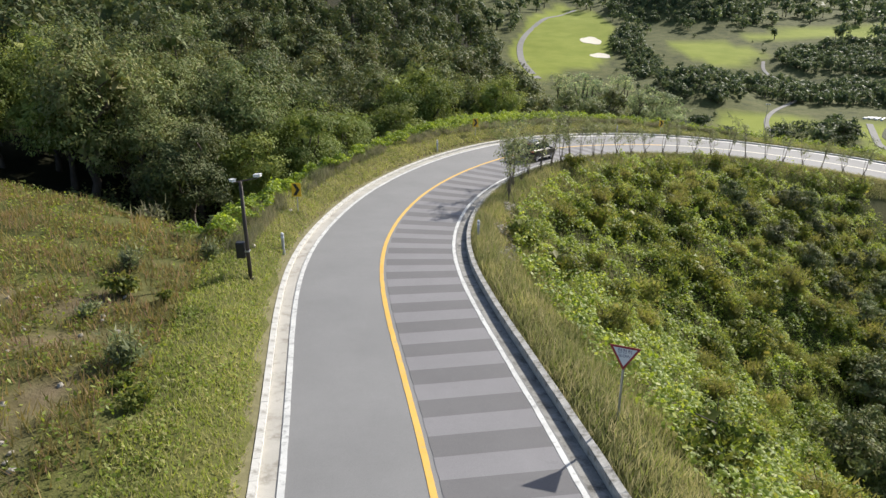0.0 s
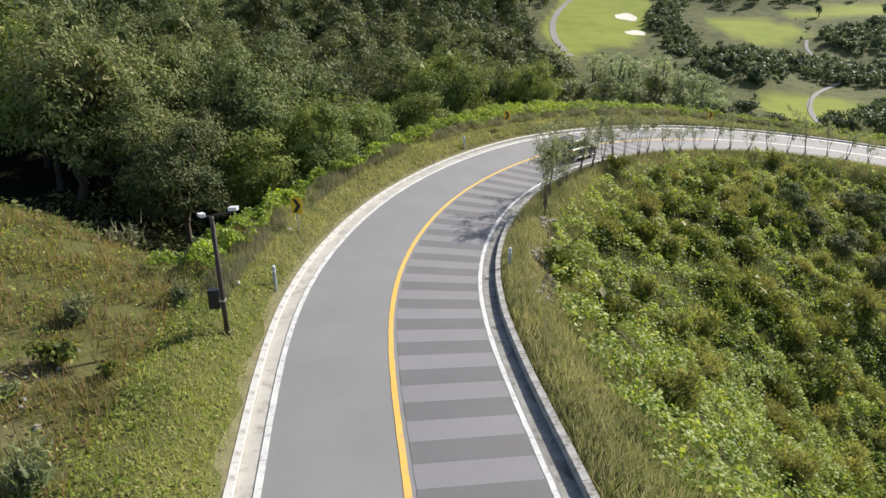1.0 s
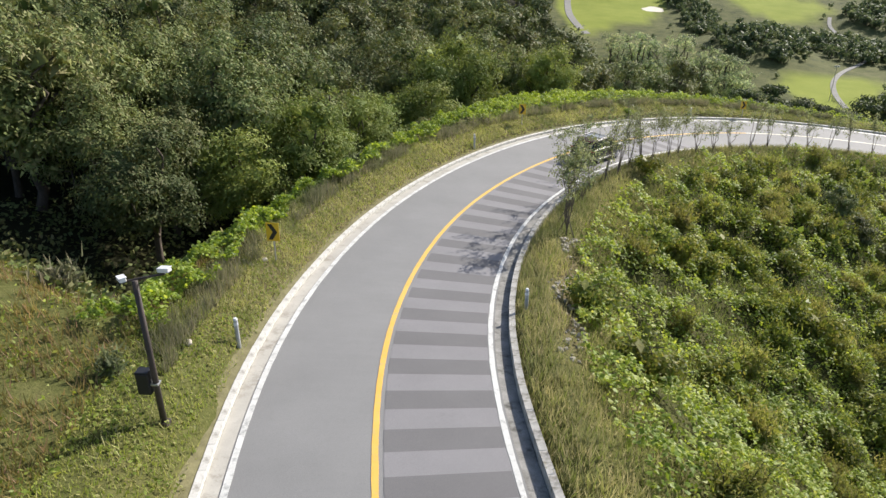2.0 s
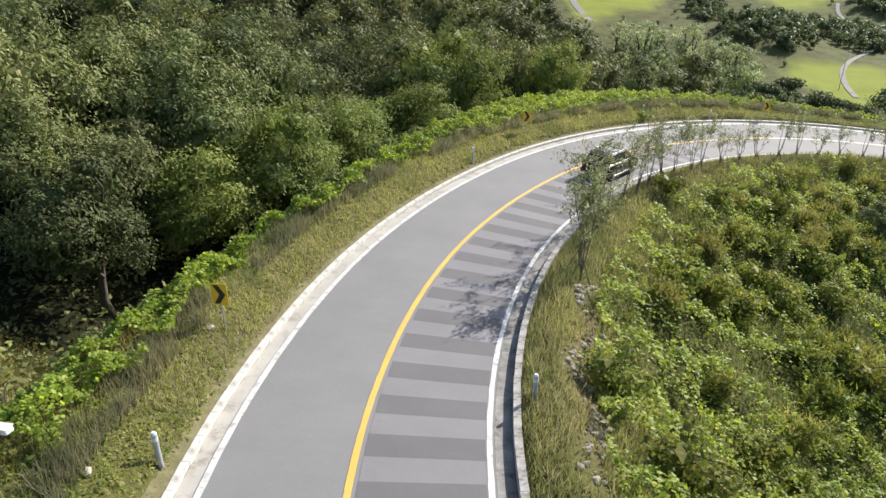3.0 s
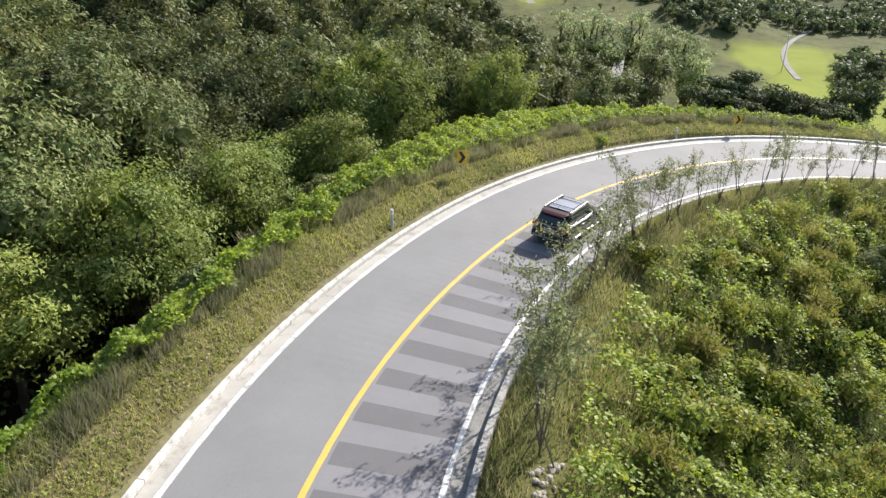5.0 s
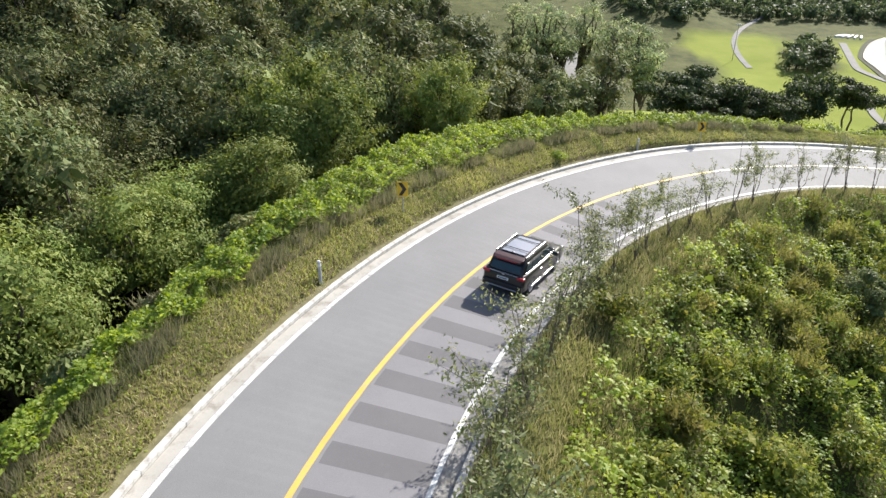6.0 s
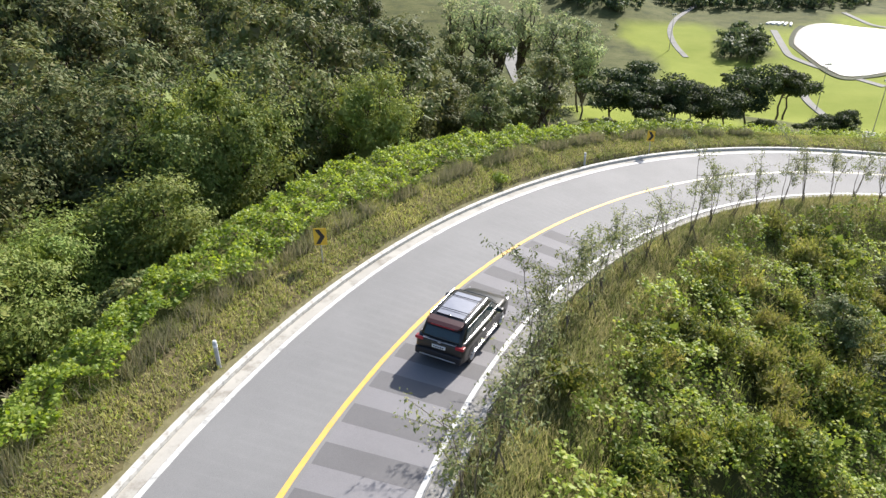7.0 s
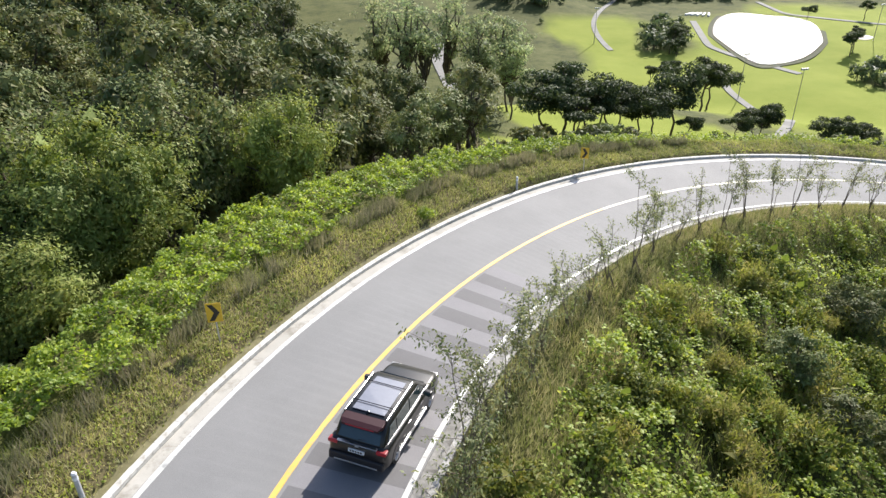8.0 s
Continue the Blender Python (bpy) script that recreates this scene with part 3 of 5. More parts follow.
def make_tree(name, seed, height, radius, leaves, leaf, mat, low=0.25, lobes=13, shape=0.75, bark="bark", dense=26, girth=0.028):
    """A broadleaf tree: trunk and limbs, and a crown of leafy lobes with gaps."""
    rng = np.random.RandomState(seed)
    root = new(name)
    lean = rng.normal(0, 0.04, 2) * height
    top = np.array([lean[0], lean[1], height * 0.72])
    wood = [branch(rng, (0, 0, -0.4), top, girth * height, 0.25 * girth * height, 0.08, 7, 7)]
    c = np.array([lean[0] * 0.7, lean[1] * 0.7, height * (1 + low) / 2])
    half = height * (1 - low) / 2
    lv, inner, per = [], [], leaves // lobes
    for k in range(lobes):
        d = rng.normal(0, 1, 3)
        d /= np.linalg.norm(d)
        d[2] = d[2] * 0.8 + 0.15
        q = rng.uniform(0.35, 0.92) if k else 0.1
        m = c + d * np.array([radius, radius, half]) * q
        wide = 1 - shape * 0.35 * max(0, (m[2] - c[2]) / half)
        m[:2] = c[:2] + (m[:2] - c[:2]) * wide
        lr = radius * rng.uniform(0.22, 0.52)
        f = rng.uniform(0.3, 0.75)
        wood.append(branch(rng, np.array([lean[0] * f, lean[1] * f, height * 0.72 * f]), m, 0.012 * height, 0.004 * height, 0.2, 5, 5))
        # twig sprays: leaves gather round small centres on the lobe
        tw = max(7, per // 16)
        td = rng.normal(0, 1, (tw, 3))
        td /= np.linalg.norm(td, axis=1, keepdims=True)
        td[:, 2] = np.where(td[:, 2] < -0.5, -td[:, 2], td[:, 2])
        tp = m + td * lr * rng.uniform(0.5, 1.35, (tw, 1)) * np.array([1, 1, 0.8])
        pick = rng.randint(0, tw, per)
        at = tp[pick] + rng.normal(0, lr * 0.14 + leaf * 0.4, (per, 3)) * np.array([1, 1, 0.6])
        lv.append(leaf_cards(rng, at, td[pick] * 0.9 + np.array([0, 0, 0.4]), leaf, 0.6, 0.36, 0.25, 3))
        # large cards hidden deep inside the lobe, added to block light
        if dense:
            e = rng.normal(0, 1, (dense, 3))
            e /= np.linalg.norm(e, axis=1, keepdims=True)
            inner.append(leaf_cards(rng, m + e * lr * rng.uniform(0.1, 0.5, (dense, 1)), e, lr * 0.5, 0.8, 0.3, 0.2, 3))
    v, f = join(wood)
    t = new("trunk", fast_mesh("trunk", v, f, M[bark], True))
    v, f = join(lv + inner)
    k = new("crown", fast_mesh("crown", v, f, M[mat]))
    t.parent = k.parent = root
    return root


def make_pine(name, seed, height, radius, tufts):
    """An umbrella-shaped pine: leaning bare stem, limbs, flat pads of needles."""
    rng = np.random.RandomState(seed)
    root = new(name)
    top = np.array([rng.normal(0, 0.12) * height, rng.normal(0, 0.12) * height, height * 0.9])
    wood = [branch(rng, (0, 0, -0.4), top, 0.022 * height, 0.007 * height, 0.06, 7, 7)]
    lv = []
    for k in range(13):
        a, f = rng.uniform(0, 6.28), rng.uniform(0.62, 1.0)
        m = top * f + np.array([math.cos(a), math.sin(a), 0]) * radius * rng.uniform(0.25, 0.75) + np.array([0, 0, rng.uniform(0, 0.08) * height])
        wood.append(branch(rng, top * (f - 0.15), m, 0.008 * height, 0.003 * height, 0.2, 5, 5))
        pr = radius * rng.uniform(0.24, 0.42)
        n = tufts // 13
        d = rng.normal(0, 1, (n, 3))
        d /= np.linalg.norm(d, axis=1, keepdims=True)
        at = m + d * pr * np.array([1, 1, 0.42]) * rng.uniform(0.5, 1.1, (n, 1))
        lv.append(leaf_cards(rng, at, np.array([0, 0, 0.5]) + d * 0.6, 0.42, 0.5, 0.5, 0.0, 3))
    v, f = join(wood)
    t = new("trunk", fast_mesh("trunk", v, f, M["bark"], True))
    v, f = join(lv)
    k = new("crown", fast_mesh("crown", v, f, M["leaf_pine"]))
    t.parent = k.parent = root
    return root


def make_sapling(name, seed, height, leaves, leaf=0.115):
    """A young roadside tree: a few thin stems from one foot, sparse leaves high up, two props."""
    rng = np.random.RandomState(seed)
    root = new(name)
    stems, lv = [], []
    k = rng.randint(3, 5)
    for i in range(k):
        a = rng.uniform(0, 6.28)
        o = height * rng.uniform(0.06, 0.2)
        b = np.array([math.cos(a) * o, math.sin(a) * o, height * rng.uniform(0.75, 1.0)])
        t = np.linspace(0, 1, 6)[:, None]
        base = np.array([0, 0, height * 0.12 * rng.uniform(0.2, 1)])
        p = base * (1 - t) + b * t + rng.normal(0, 0.02 * height, (6, 3)) * np.minimum(t, 1 - t) * 2
        stems.append(tube(p, np.linspace(0.026, 0.009, 6), 5))
        for j in range(7):
            f = rng.uniform(0.42, 1.0)
            q = base * (1 - f) + b * f
            e = q + np.array([rng.normal(0, 0.13), rng.normal(0, 0.13), rng.uniform(0.02, 0.16)]) * height
            stems.append(tube(np.array([q, (q + e) / 2 + rng.normal(0, 0.03, 3), e]), [0.012, 0.009, 0.005], 4))
            n = leaves // (k * 7)
            f2 = rng.uniform(0.2, 1.1, (n, 1))
            at = q * (1 - f2) + e * f2 + rng.normal(0, 0.11, (n, 3))
            lv.append(leaf_cards(rng, at, np.tile([0, 0, 0.5], (n, 1)), leaf, 0.5, 0.8, 0.4))
    stems.append(tube([(0, 0, -0.3), (0.01, 0, 0.15 * height)], [0.034, 0.026], 6))
    v, f = join(stems)
    t = new("stem", fast_mesh("stem", v, f, M["pale_bark"], True))
    v, f = join(lv)
    c = new("foliage", fast_mesh("foliage", v, f, M["leaf_sapling"]))
    t.parent = c.parent = root
    for sx in (-1, 1):
        a = rng.uniform(0, 6.28)
        v, f = tube([(math.cos(a) * 0.5, math.sin(a) * 0.5 * sx, -0.25), (0, 0, 0.85)], [0.022, 0.02], 5)
        pr = new("prop", fast_mesh("prop", v, f, M["pale_bark"]))
        pr.parent = root
    return root


def make_shrub(name, seed, height, radius, leaves, leaf, mat="leaf_shrub", wispy=False):
    rng = np.random.RandomState(seed)
    root = new(name)
    wood, lv = [], []
    for i in range(8):
        a, o = rng.uniform(0, 6.28), radius * rng.uniform(0.1, 0.75)
        b = np.array([math.cos(a) * o, math.sin(a) * o, height * rng.uniform(0.5, 0.95)])
        wood.append(branch(rng, (0, 0, -0.25), b, 0.03, 0.012, 0.2, 4, 4))
        n = leaves // 8
        if wispy:
            at = b * rng.uniform(0.15, 1.0, (n, 1)) + rng.normal(0, radius * 0.22, (n, 3)) * np.array([1, 1, 0.6])
            at[:, 2] = np.maximum(at[:, 2], 0.02)
            lv.append(leaf_cards(rng, at, np.tile([0.2, 0.2, 0.3], (n, 1)), leaf, 0.3, 0.9, -0.5, 3))
        else:
            d = rng.normal(0, 1, (n, 3))
            d /= np.linalg.norm(d, axis=1, keepdims=True)
            d[:, 2] = abs(d[:, 2]) * 1.0 - 0.25
            at = b * np.array([1, 1, 0.75]) + d * radius * rng.uniform(0.3, 0.5, (n, 1)) * np.array([1, 1, 0.85])
            lv.append(leaf_cards(rng, at, d * 0.7 + np.array([0, 0, 0.5]), leaf, 0.6, 0.5, 0.15))
        # large inner cards, added to block light and deepen the shaded side
        lv.append(leaf_cards(rng, b * rng.uniform(0.35, 0.75, (14, 1)) + rng.normal(0, radius * 0.12, (14, 3)), rng.normal(0, 1, (14, 3)), radius * 0.34, 0.6, 0.5, 0.0, 3 if wispy else 4))
    v, f = join(wood)
    t = new("stem", fast_mesh("stem", v, f, M["bark"]))
    v, f = join(lv)
    c = new("foliage", fast_mesh("foliage", v, f, M[mat]))
    t.parent = c.parent = root
    return root


def scatter(kinds, places, label, category, group, rng, smin=0.8, smax=1.2):
    """Stands copies of the kinds at places (x, y, size); the first of each kind is moved into place too."""
    used = set()
    for i, (x, y, size) in enumerate(places):
        k = i if i < len(kinds) else rng.randint(len(kinds))
        m = pose(x, y, float(ground(x, y)[0]), 0, 0, rng.uniform(0, 360)) @ Matrix.Diagonal((size * rng.uniform(0.9, 1.1), size * rng.uniform(0.9, 1.1), size * rng.uniform(0.92, 1.08), 1))
        if k in used:
            ob = copy_thing(kinds[k], Matrix.Identity(4))
        else:
            used.add(k)
            ob = kinds[k]
        ob.matrix_basis = m
        tagged(ob, label, category, group)


def jitter_grid(rng, x0, x1, y0, y1, step):
    xs, ys = np.meshgrid(np.arange(x0, x1, step), np.arange(y0, y1, step))
    return xs.ravel() + rng.uniform(-0.45, 0.45, xs.size) * step, ys.ravel() + rng.uniform(-0.45, 0.45, xs.size) * step


# ---- the wood across the gully ----
rng = np.random.RandomState(11)
near_kinds = [make_tree("broadleaf_tree", 20 + i, h, r, 15500, 0.19, "leaf_wood", low=lo, lobes=21) for i, (h, r, lo) in enumerate(((10.5, 3.7, 0.02), (9.0, 3.4, 0.02), (11.5, 3.6, 0.04), (9.6, 3.0, 0.02)))]
light_kinds = [make_tree("broadleaf_tree", 26 + i, h, r, 15000, 0.165, "leaf_light", low=lo, lobes=22) for i, (h, r, lo) in enumerate(((8.6, 3.4, 0.05), (7.6, 3.1, 0.05)))]
mid_kinds = [make_tree("broadleaf_tree", 30 + i, h, r, 9500, 0.235, "leaf_wood", low=lo, lobes=18) for i, (h, r, lo) in enumerate(((10.5, 3.5, 0.08), (9.0, 3.1, 0.05), (11.0, 3.3, 0.1)))]
far_kinds = [make_tree("broadleaf_tree", 40 + i, h, r, 4200, 0.36, "leaf_wood", low=lo, lobes=16) for i, (h, r, lo) in enumerate(((10.5, 3.6, 0.15), (9.0, 3.4, 0.1), (12.0, 3.6, 0.15)))]


def wood_places(x0, x1, y0, y1, step, gap):
    x, y = jitter_grid(rng, x0, x1, y0, y1, step)
    z, fl = ground(x, y), forest_floor(x, y)
    s, d = road_coords(x, y)
    keep = (d < 0) & (past_edge(s, -d) > gap) & (z - fl < 3.2) & (fl > -58)
    return [(a, b) for a, b in zip(x[keep], y[keep])]


first = [(x, y, rng.uniform(0.85, 1.3)) for x, y in wood_places(-31, 12, 34, 92, 4.5, 4.6) if not (y < 50 and past_edge(*[c if i == 0 else -c for i, c in enumerate(road_coords(x, y))])[0] < 5.0)]
near = [q for q in first if q[1] < 64 and q[0] > -24]
middle = [q for q in first if q not in near]


def at_lip(q):
    s, d = road_coords(q[0], q[1])
    return 50 < q[1] < 90 and past_edge(s, -d)[0] < 8.5


lit = [q for q in first if at_lip(q)]
near, middle = [q for q in near if q not in lit], [q for q in middle if q not in lit]
far = [(x, y, rng.uniform(0.85, 1.25)) for x, y in wood_places(-30, 44, 92, 140, 5.6, 3.0)]
fx, fy = jitter_grid(rng, 0, 44, 90, 168, 5.2)
fs, fd = road_coords(fx, fy)
flank = (fd < -(edge_w(fs) + 4)) & (fx < 5.6 + 0.29 * (fy - 39)) & (ground(fx, fy) - forest_floor(fx, fy) > 3.2)
far += [(x, y, rng.uniform(0.55, 0.9)) for x, y in zip(fx[flank], fy[flank])]
far += [(6, 107, 0.8), (9.5, 111, 0.85), (4, 113, 0.9), (12.5, 116, 0.8), (8, 117, 0.75)]
beyond = [(x, y, rng.uniform(0.9, 1.3)) for x, y in wood_places(-110, 60, 140, 300, 8.5, 3.0) + wood_places(-110, -30, 92, 140, 7.0, 3) + wood_places(-110, -31, 20, 92, 6.2, 3) if -0.78 * y - 4 < x < 0.066 * y + 1]
scatter(near_kinds, near, "leafy green broadleaf tree on the wooded gully slope", "tree", "trees of the wood", rng)
scatter(light_kinds, lit, "light green feathery tree at the edge of the wood", "tree", "trees of the wood", rng)
scatter(mid_kinds, middle, "leafy green broadleaf tree among the crowns of the wood", "tree", "trees of the wood", rng)
scatter(far_kinds, far, "dense green broadleaf tree farther up the wooded hill", "tree", "trees of the wooded hill", rng)


def woods(name, places, cards, card, mat, label, height=10.0, radius=3.6, seed=5):
    """Many far trees in one mesh: a stem and lobed leafy crown each."""
    r = np.random.RandomState(seed)
    lv, wood = [], []
    for x, y, size in places:
        z = float(ground(x, y)[0])
        h, rad = height * size * r.uniform(0.8, 1.2), radius * size * r.uniform(0.8, 1.2)
        wood.append(tube([(x, y, z - 0.5), (x, y, z + h * 0.6)], [0.03 * h, 0.01 * h], 4))
        lobes = 7
        d = r.normal(0, 1, (lobes, 3))
        d /= np.linalg.norm(d, axis=1, keepdims=True)
        m = np.array([x, y, z + h * 0.56]) + d * np.array([rad, rad, h * 0.42]) * r.uniform(0.3, 0.75, (lobes, 1))
        k = r.randint(0, lobes, cards)
        e = r.normal(0, 1, (cards, 3))
        e /= np.linalg.norm(e, axis=1, keepdims=True)
        at = m[k] + e * rad * 0.45 * r.uniform(0.7, 1.1, (cards, 1))
        lv.append(leaf_cards(r, at, e * 0.9 + np.array([0, 0, 0.4]), card * size, 0.65, 0.3, 0.2, 3))
        # core cards added in each lobe to stop light passing through
        core = m + r.normal(0, 0.1, (lobes, 3)) * rad
        lv.append(leaf_cards(r, np.repeat(core, 3, 0), np.tile([0, 0, 0.5], (lobes * 3, 1)), rad * 0.5, 0.8, 0.8, 0.1, 3))
    root = tagged(new(name), label, "trees", kind="stuff")
    v, f = join(wood)
    new("trunks", fast_mesh("trunks", v, f, M["bark"])).parent = root
    v, f = join(lv)
    new("foliage", fast_mesh("foliage", v, f, M[mat])).parent = root
    return root


woods("hill_woods", beyond, 800, 0.56, "leaf_wood", "dense green woods over the far side of the hill")

# ---- where the small things stand ----
POND_Z = -61.55
BOLLARDS = [(-7.7, 31.9), (-0.5, 61.05), (20.55, 83.4), (1.9, 35.9)]
CHEVRONS = [(-8.2, 38.2, -4), (3.1, 67.6, -6), (26.8, 86.9, -24)]
SAPLINGS = [(37.6, 5.9, 1.02), (39.2, 5.6, 0.95), (41.4, 5.5, 0.98), (44.0, 5.5, 0.75), (46.5, 5.3, 0.9), (49.5, 5.3, 0.95), (51.8, 5.4, 0.9), (54.5, 5.2, 0.85), (56.4, 5.4, 0.9), (58.8, 5.3, 0.8), (61.0, 5.6, 0.9), (63.4, 5.3, 0.85), (66.3, 5.4, 0.85),
            (69.0, 5.5, 0.85), (72.0, 5.3, 0.9), (75.0, 5.5, 0.85), (78.0, 5.4, 0.9), (81.0, 5.5, 0.85), (84.0, 5.4, 0.9), (87.0, 5.5, 0.85), (90.0, 5.4, 0.9), (93.0, 5.6, 0.85), (96.0, 5.4, 0.9), (99.0, 5.5, 0.9), (102.0, 5.4, 0.85), (105.0, 5.5, 0.9), (108.0, 5.4, 0.9)]

# ---- valley: pond, paths, bunkers, trees of the golf course ----
def patch(name, cx, cy, rx, ry, mat, z=None, turn=0.0, lift=0.08, thick=0.4, n=56, wob=0.09, square=2.0, taper=0.0):
    """A flat-edged body with an uneven outline, laid on the ground or at a level."""
    r = np.random.RandomState(int(abs(cx) + abs(cy)))
    a = np.arange(n) * 2 * math.pi / n
    k = 1 + wob * np.sin(3 * a + r.uniform(0, 6)) + wob * 0.6 * np.sin(5 * a + r.uniform(0, 6))
    k = k / (abs(np.cos(a)) ** square + abs(np.sin(a)) ** square) ** (1 / square)
    u, v = np.cos(a) * rx * k * (1 + taper * np.minimum(0, np.sin(a) + 0.1)), np.sin(a) * ry * k
    c, s = math.cos(radians(turn)), math.sin(radians(turn))
    x, y = cx + u * c - v * s, cy + u * s + v * c
    rings = []
    for f in (1.0, 0.66, 0.33):
        px, py = cx + (x - cx) * f, cy + (y - cy) * f
        pz = ground(px, py) + lift if z is None else np.full(n, z)
        rings.append(np.stack([px, py, pz], 1))
    mid = np.array([[cx, cy, float(ground(cx, cy)[0]) + lift if z is None else z]])
    low = rings[0] - (0, 0, thick)
    bm = bmesh.new()
    vs = [[bm.verts.new(p) for p in q] for q in (low, *rings)]
    top = bm.verts.new(mid[0])
    for p, q in zip(vs, vs[1:]):
        for i in range(n):
            bm.faces.new((p[i], p[(i + 1) % n], q[(i + 1) % n], q[i]))
    for i in range(n):
        bm.faces.new((vs[-1][i], vs[-1][(i + 1) % n], top))
    return part(name, bm, mat, smooth=False)


tagged(patch("pond_bank", 226, 316, 24.5, 51, M["bank_earth"], z=POND_Z - 0.22, turn=-35, thick=4, wob=0.05, square=3.0, taper=0.5), "dark reedy bank round the pond", "bank", kind="structure")
tagged(patch("water", 226, 316, 22.5, 47.5, M["water"], z=POND_Z, turn=-35, thick=3, wob=0.035, square=3.0, taper=0.55), "bright still pond glaring in the sun", "water", kind="structure")
for cx, cy, rx, ry in ((131, 655, 9, 17), (127, 592, 8, 9), (262, 300, 5, 3.5)):
    tagged(patch("bunker", cx, cy, rx, ry, M["sand"], lift=0.15), "pale sand bunker on the fairway", "bunker", "bunkers", "structure")


def lane(name, pts, width, label, mat="path"):
    """A path through a few turning points, laid on the ground."""
    p = np.array(pts, float)
    t = np.linspace(0, len(p) - 1, 40)
    x, y = np.interp(t, range(len(p)), p[:, 0]), np.interp(t, range(len(p)), p[:, 1])
    for _ in range(6):
        x[1:-1] = (x[:-2] + 2 * x[1:-1] + x[2:]) / 4
        y[1:-1] = (y[:-2] + 2 * y[1:-1] + y[2:]) / 4
    hx, hy = np.gradient(x), np.gradient(y)
    n = np.hypot(hx, hy)
    nx_, ny_ = -hy / n * width / 2, hx / n * width / 2
    ring = []
    for sx, dz in ((1, 0.25), (-1, 0.25), (-1, -0.5), (1, -0.5)):
        px, py = x + nx_ * sx, y + ny_ * sx
        ring.append(np.stack([px, py, ground(x, y) + dz], 1))
    v = np.stack(ring, 1).reshape(-1, 3)
    f = [(i * 4 + k, i * 4 + (k + 1) % 4, i * 4 + 4 + (k + 1) % 4, i * 4 + 4 + k) for i in range(39) for k in range(4)]
    tagged(new(name, fast_mesh(name, v, f, M[mat])), label, "path", kind="structure")


lane("path", [(152, 318), (156, 338), (164, 362), (181, 388), (204, 413), (224, 445), (231, 484), (228, 520), (240, 548)], 2.4, "pale gravel cart path winding up the valley")
lane("path", [(168, 262), (163, 251), (157, 223), (150, 205), (135, 190), (112, 172), (92, 160)], 2.6, "pale cart path across the fairway")
lane("path", [(212, 352), (200, 326), (192, 308), (193, 292), (200, 262)], 3.0, "pale cart path beside the pond")
lane("path", [(150, 850), (116, 800), (84, 720), (66, 640), (60, 560), (66, 500)], 5.0, "grey cart path along the big fairway")
lane("path", [(268, 380), (262, 350), (290, 318), (330, 310)], 2.6, "pale cart path behind the pond")
lane("path", [(86, 352), (78, 322), (73, 284), (70, 262)], 5.0, "grey lane behind the tall trees")
# a bank of white stones and jetties at the pond's far corner
for i in range(5):
    m = pose(219 + i * 1.9, 366 - i * 1.2, float(ground(219 + i * 1.9, 366 - i * 1.2)[0]) + 0.4, 0, 0, 20 + i * 9)
    ob = part("pond_slab", box(-3.2, -0.5, -0.5, 3.2, 0.5, 0.35, 0.12), M["white_metal"])
    ob.matrix_basis = m
    tagged(ob, "white slab of the stepped weir by the pond", "slab", "slabs of the weir")

rng = np.random.RandomState(77)
pine_kinds = [make_pine("pine_tree", 60 + i, h, r, 4600) for i, (h, r) in enumerate(((8.5, 4.2), (9.5, 3.8), (7.5, 4.2)))]
pines = [(46.9, 140.8, 1.25), (51.2, 142.1, 1.3), (51.7, 137.4, 1.25), (56.5, 140.6, 1.2), (56.8, 135.8, 1.1), (62.2, 139.6, 1.1), (61.4, 134.3, 1.0), (67.9, 138.4, 1.35), (67.4, 133.9, 0.6), (49.0, 133, 0.9), (59, 143, 1.2), (54, 145, 1.1),
         (143.7, 235.5, 2.0), (139.1, 232.6, 1.8), (80, 139.4, 0.7), (85.1, 141.8, 0.95), (84.2, 138.6, 0.9), (88.4, 129.4, 0.65), (93.4, 130, 0.65), (93.8, 126.7, 0.6), (90.5, 128, 0.6),
         (140, 250, 1.0), (146, 262, 1.0), (150, 268, 1.1), (143, 270, 0.9), (236, 278, 1.1), (241, 282, 1.0), (246, 288, 0.9), (262, 335, 1.0), (290, 330, 1.0), (172, 300, 1.0), (176, 310, 1.1), (182, 316, 1.0)]
scatter(pine_kinds, pines, "dark umbrella-shaped pine with a bare leaning stem", "pine", "pines below the road", rng)
tall_kinds = [make_tree("tall_tree", 80 + i, h, r, 3200, 0.42, "leaf_tall", low=0.30, lobes=26, shape=0.3, dense=0, girth=0.012) for i, (h, r) in enumerate(((17, 3.6), (16, 3.3), (18.5, 3.8)))]
tall = [(62, 197, 1.3), (57, 205, 1.4), (50, 208, 1.45), (44, 203, 1.4), (53, 190, 1.25), (38, 200, 1.4), (66, 206, 1.15), (36, 214, 1.4), (60, 190, 1.1)]
scatter(tall_kinds, tall, "tall slender tree with thin grey-green foliage", "tree", "tall trees at the wood's edge", rng)
low_kinds = [make_shrub("bush", 90 + i, 2.6, 2.0, 480, 0.42, "leaf_wood") for i in range(2)]
edge = []
for k in range(44):
    x, y = rng.uniform(14, 96), rng.uniform(98, 150)
    s_, d_ = road_coords(x, y)
    if d_[0] < -12:
        edge.append((x, y, rng.uniform(0.5, 1.1)))
scatter(low_kinds, edge, "dark green bush on the grassy slope below the road", "bush", "bushes below the road", rng)
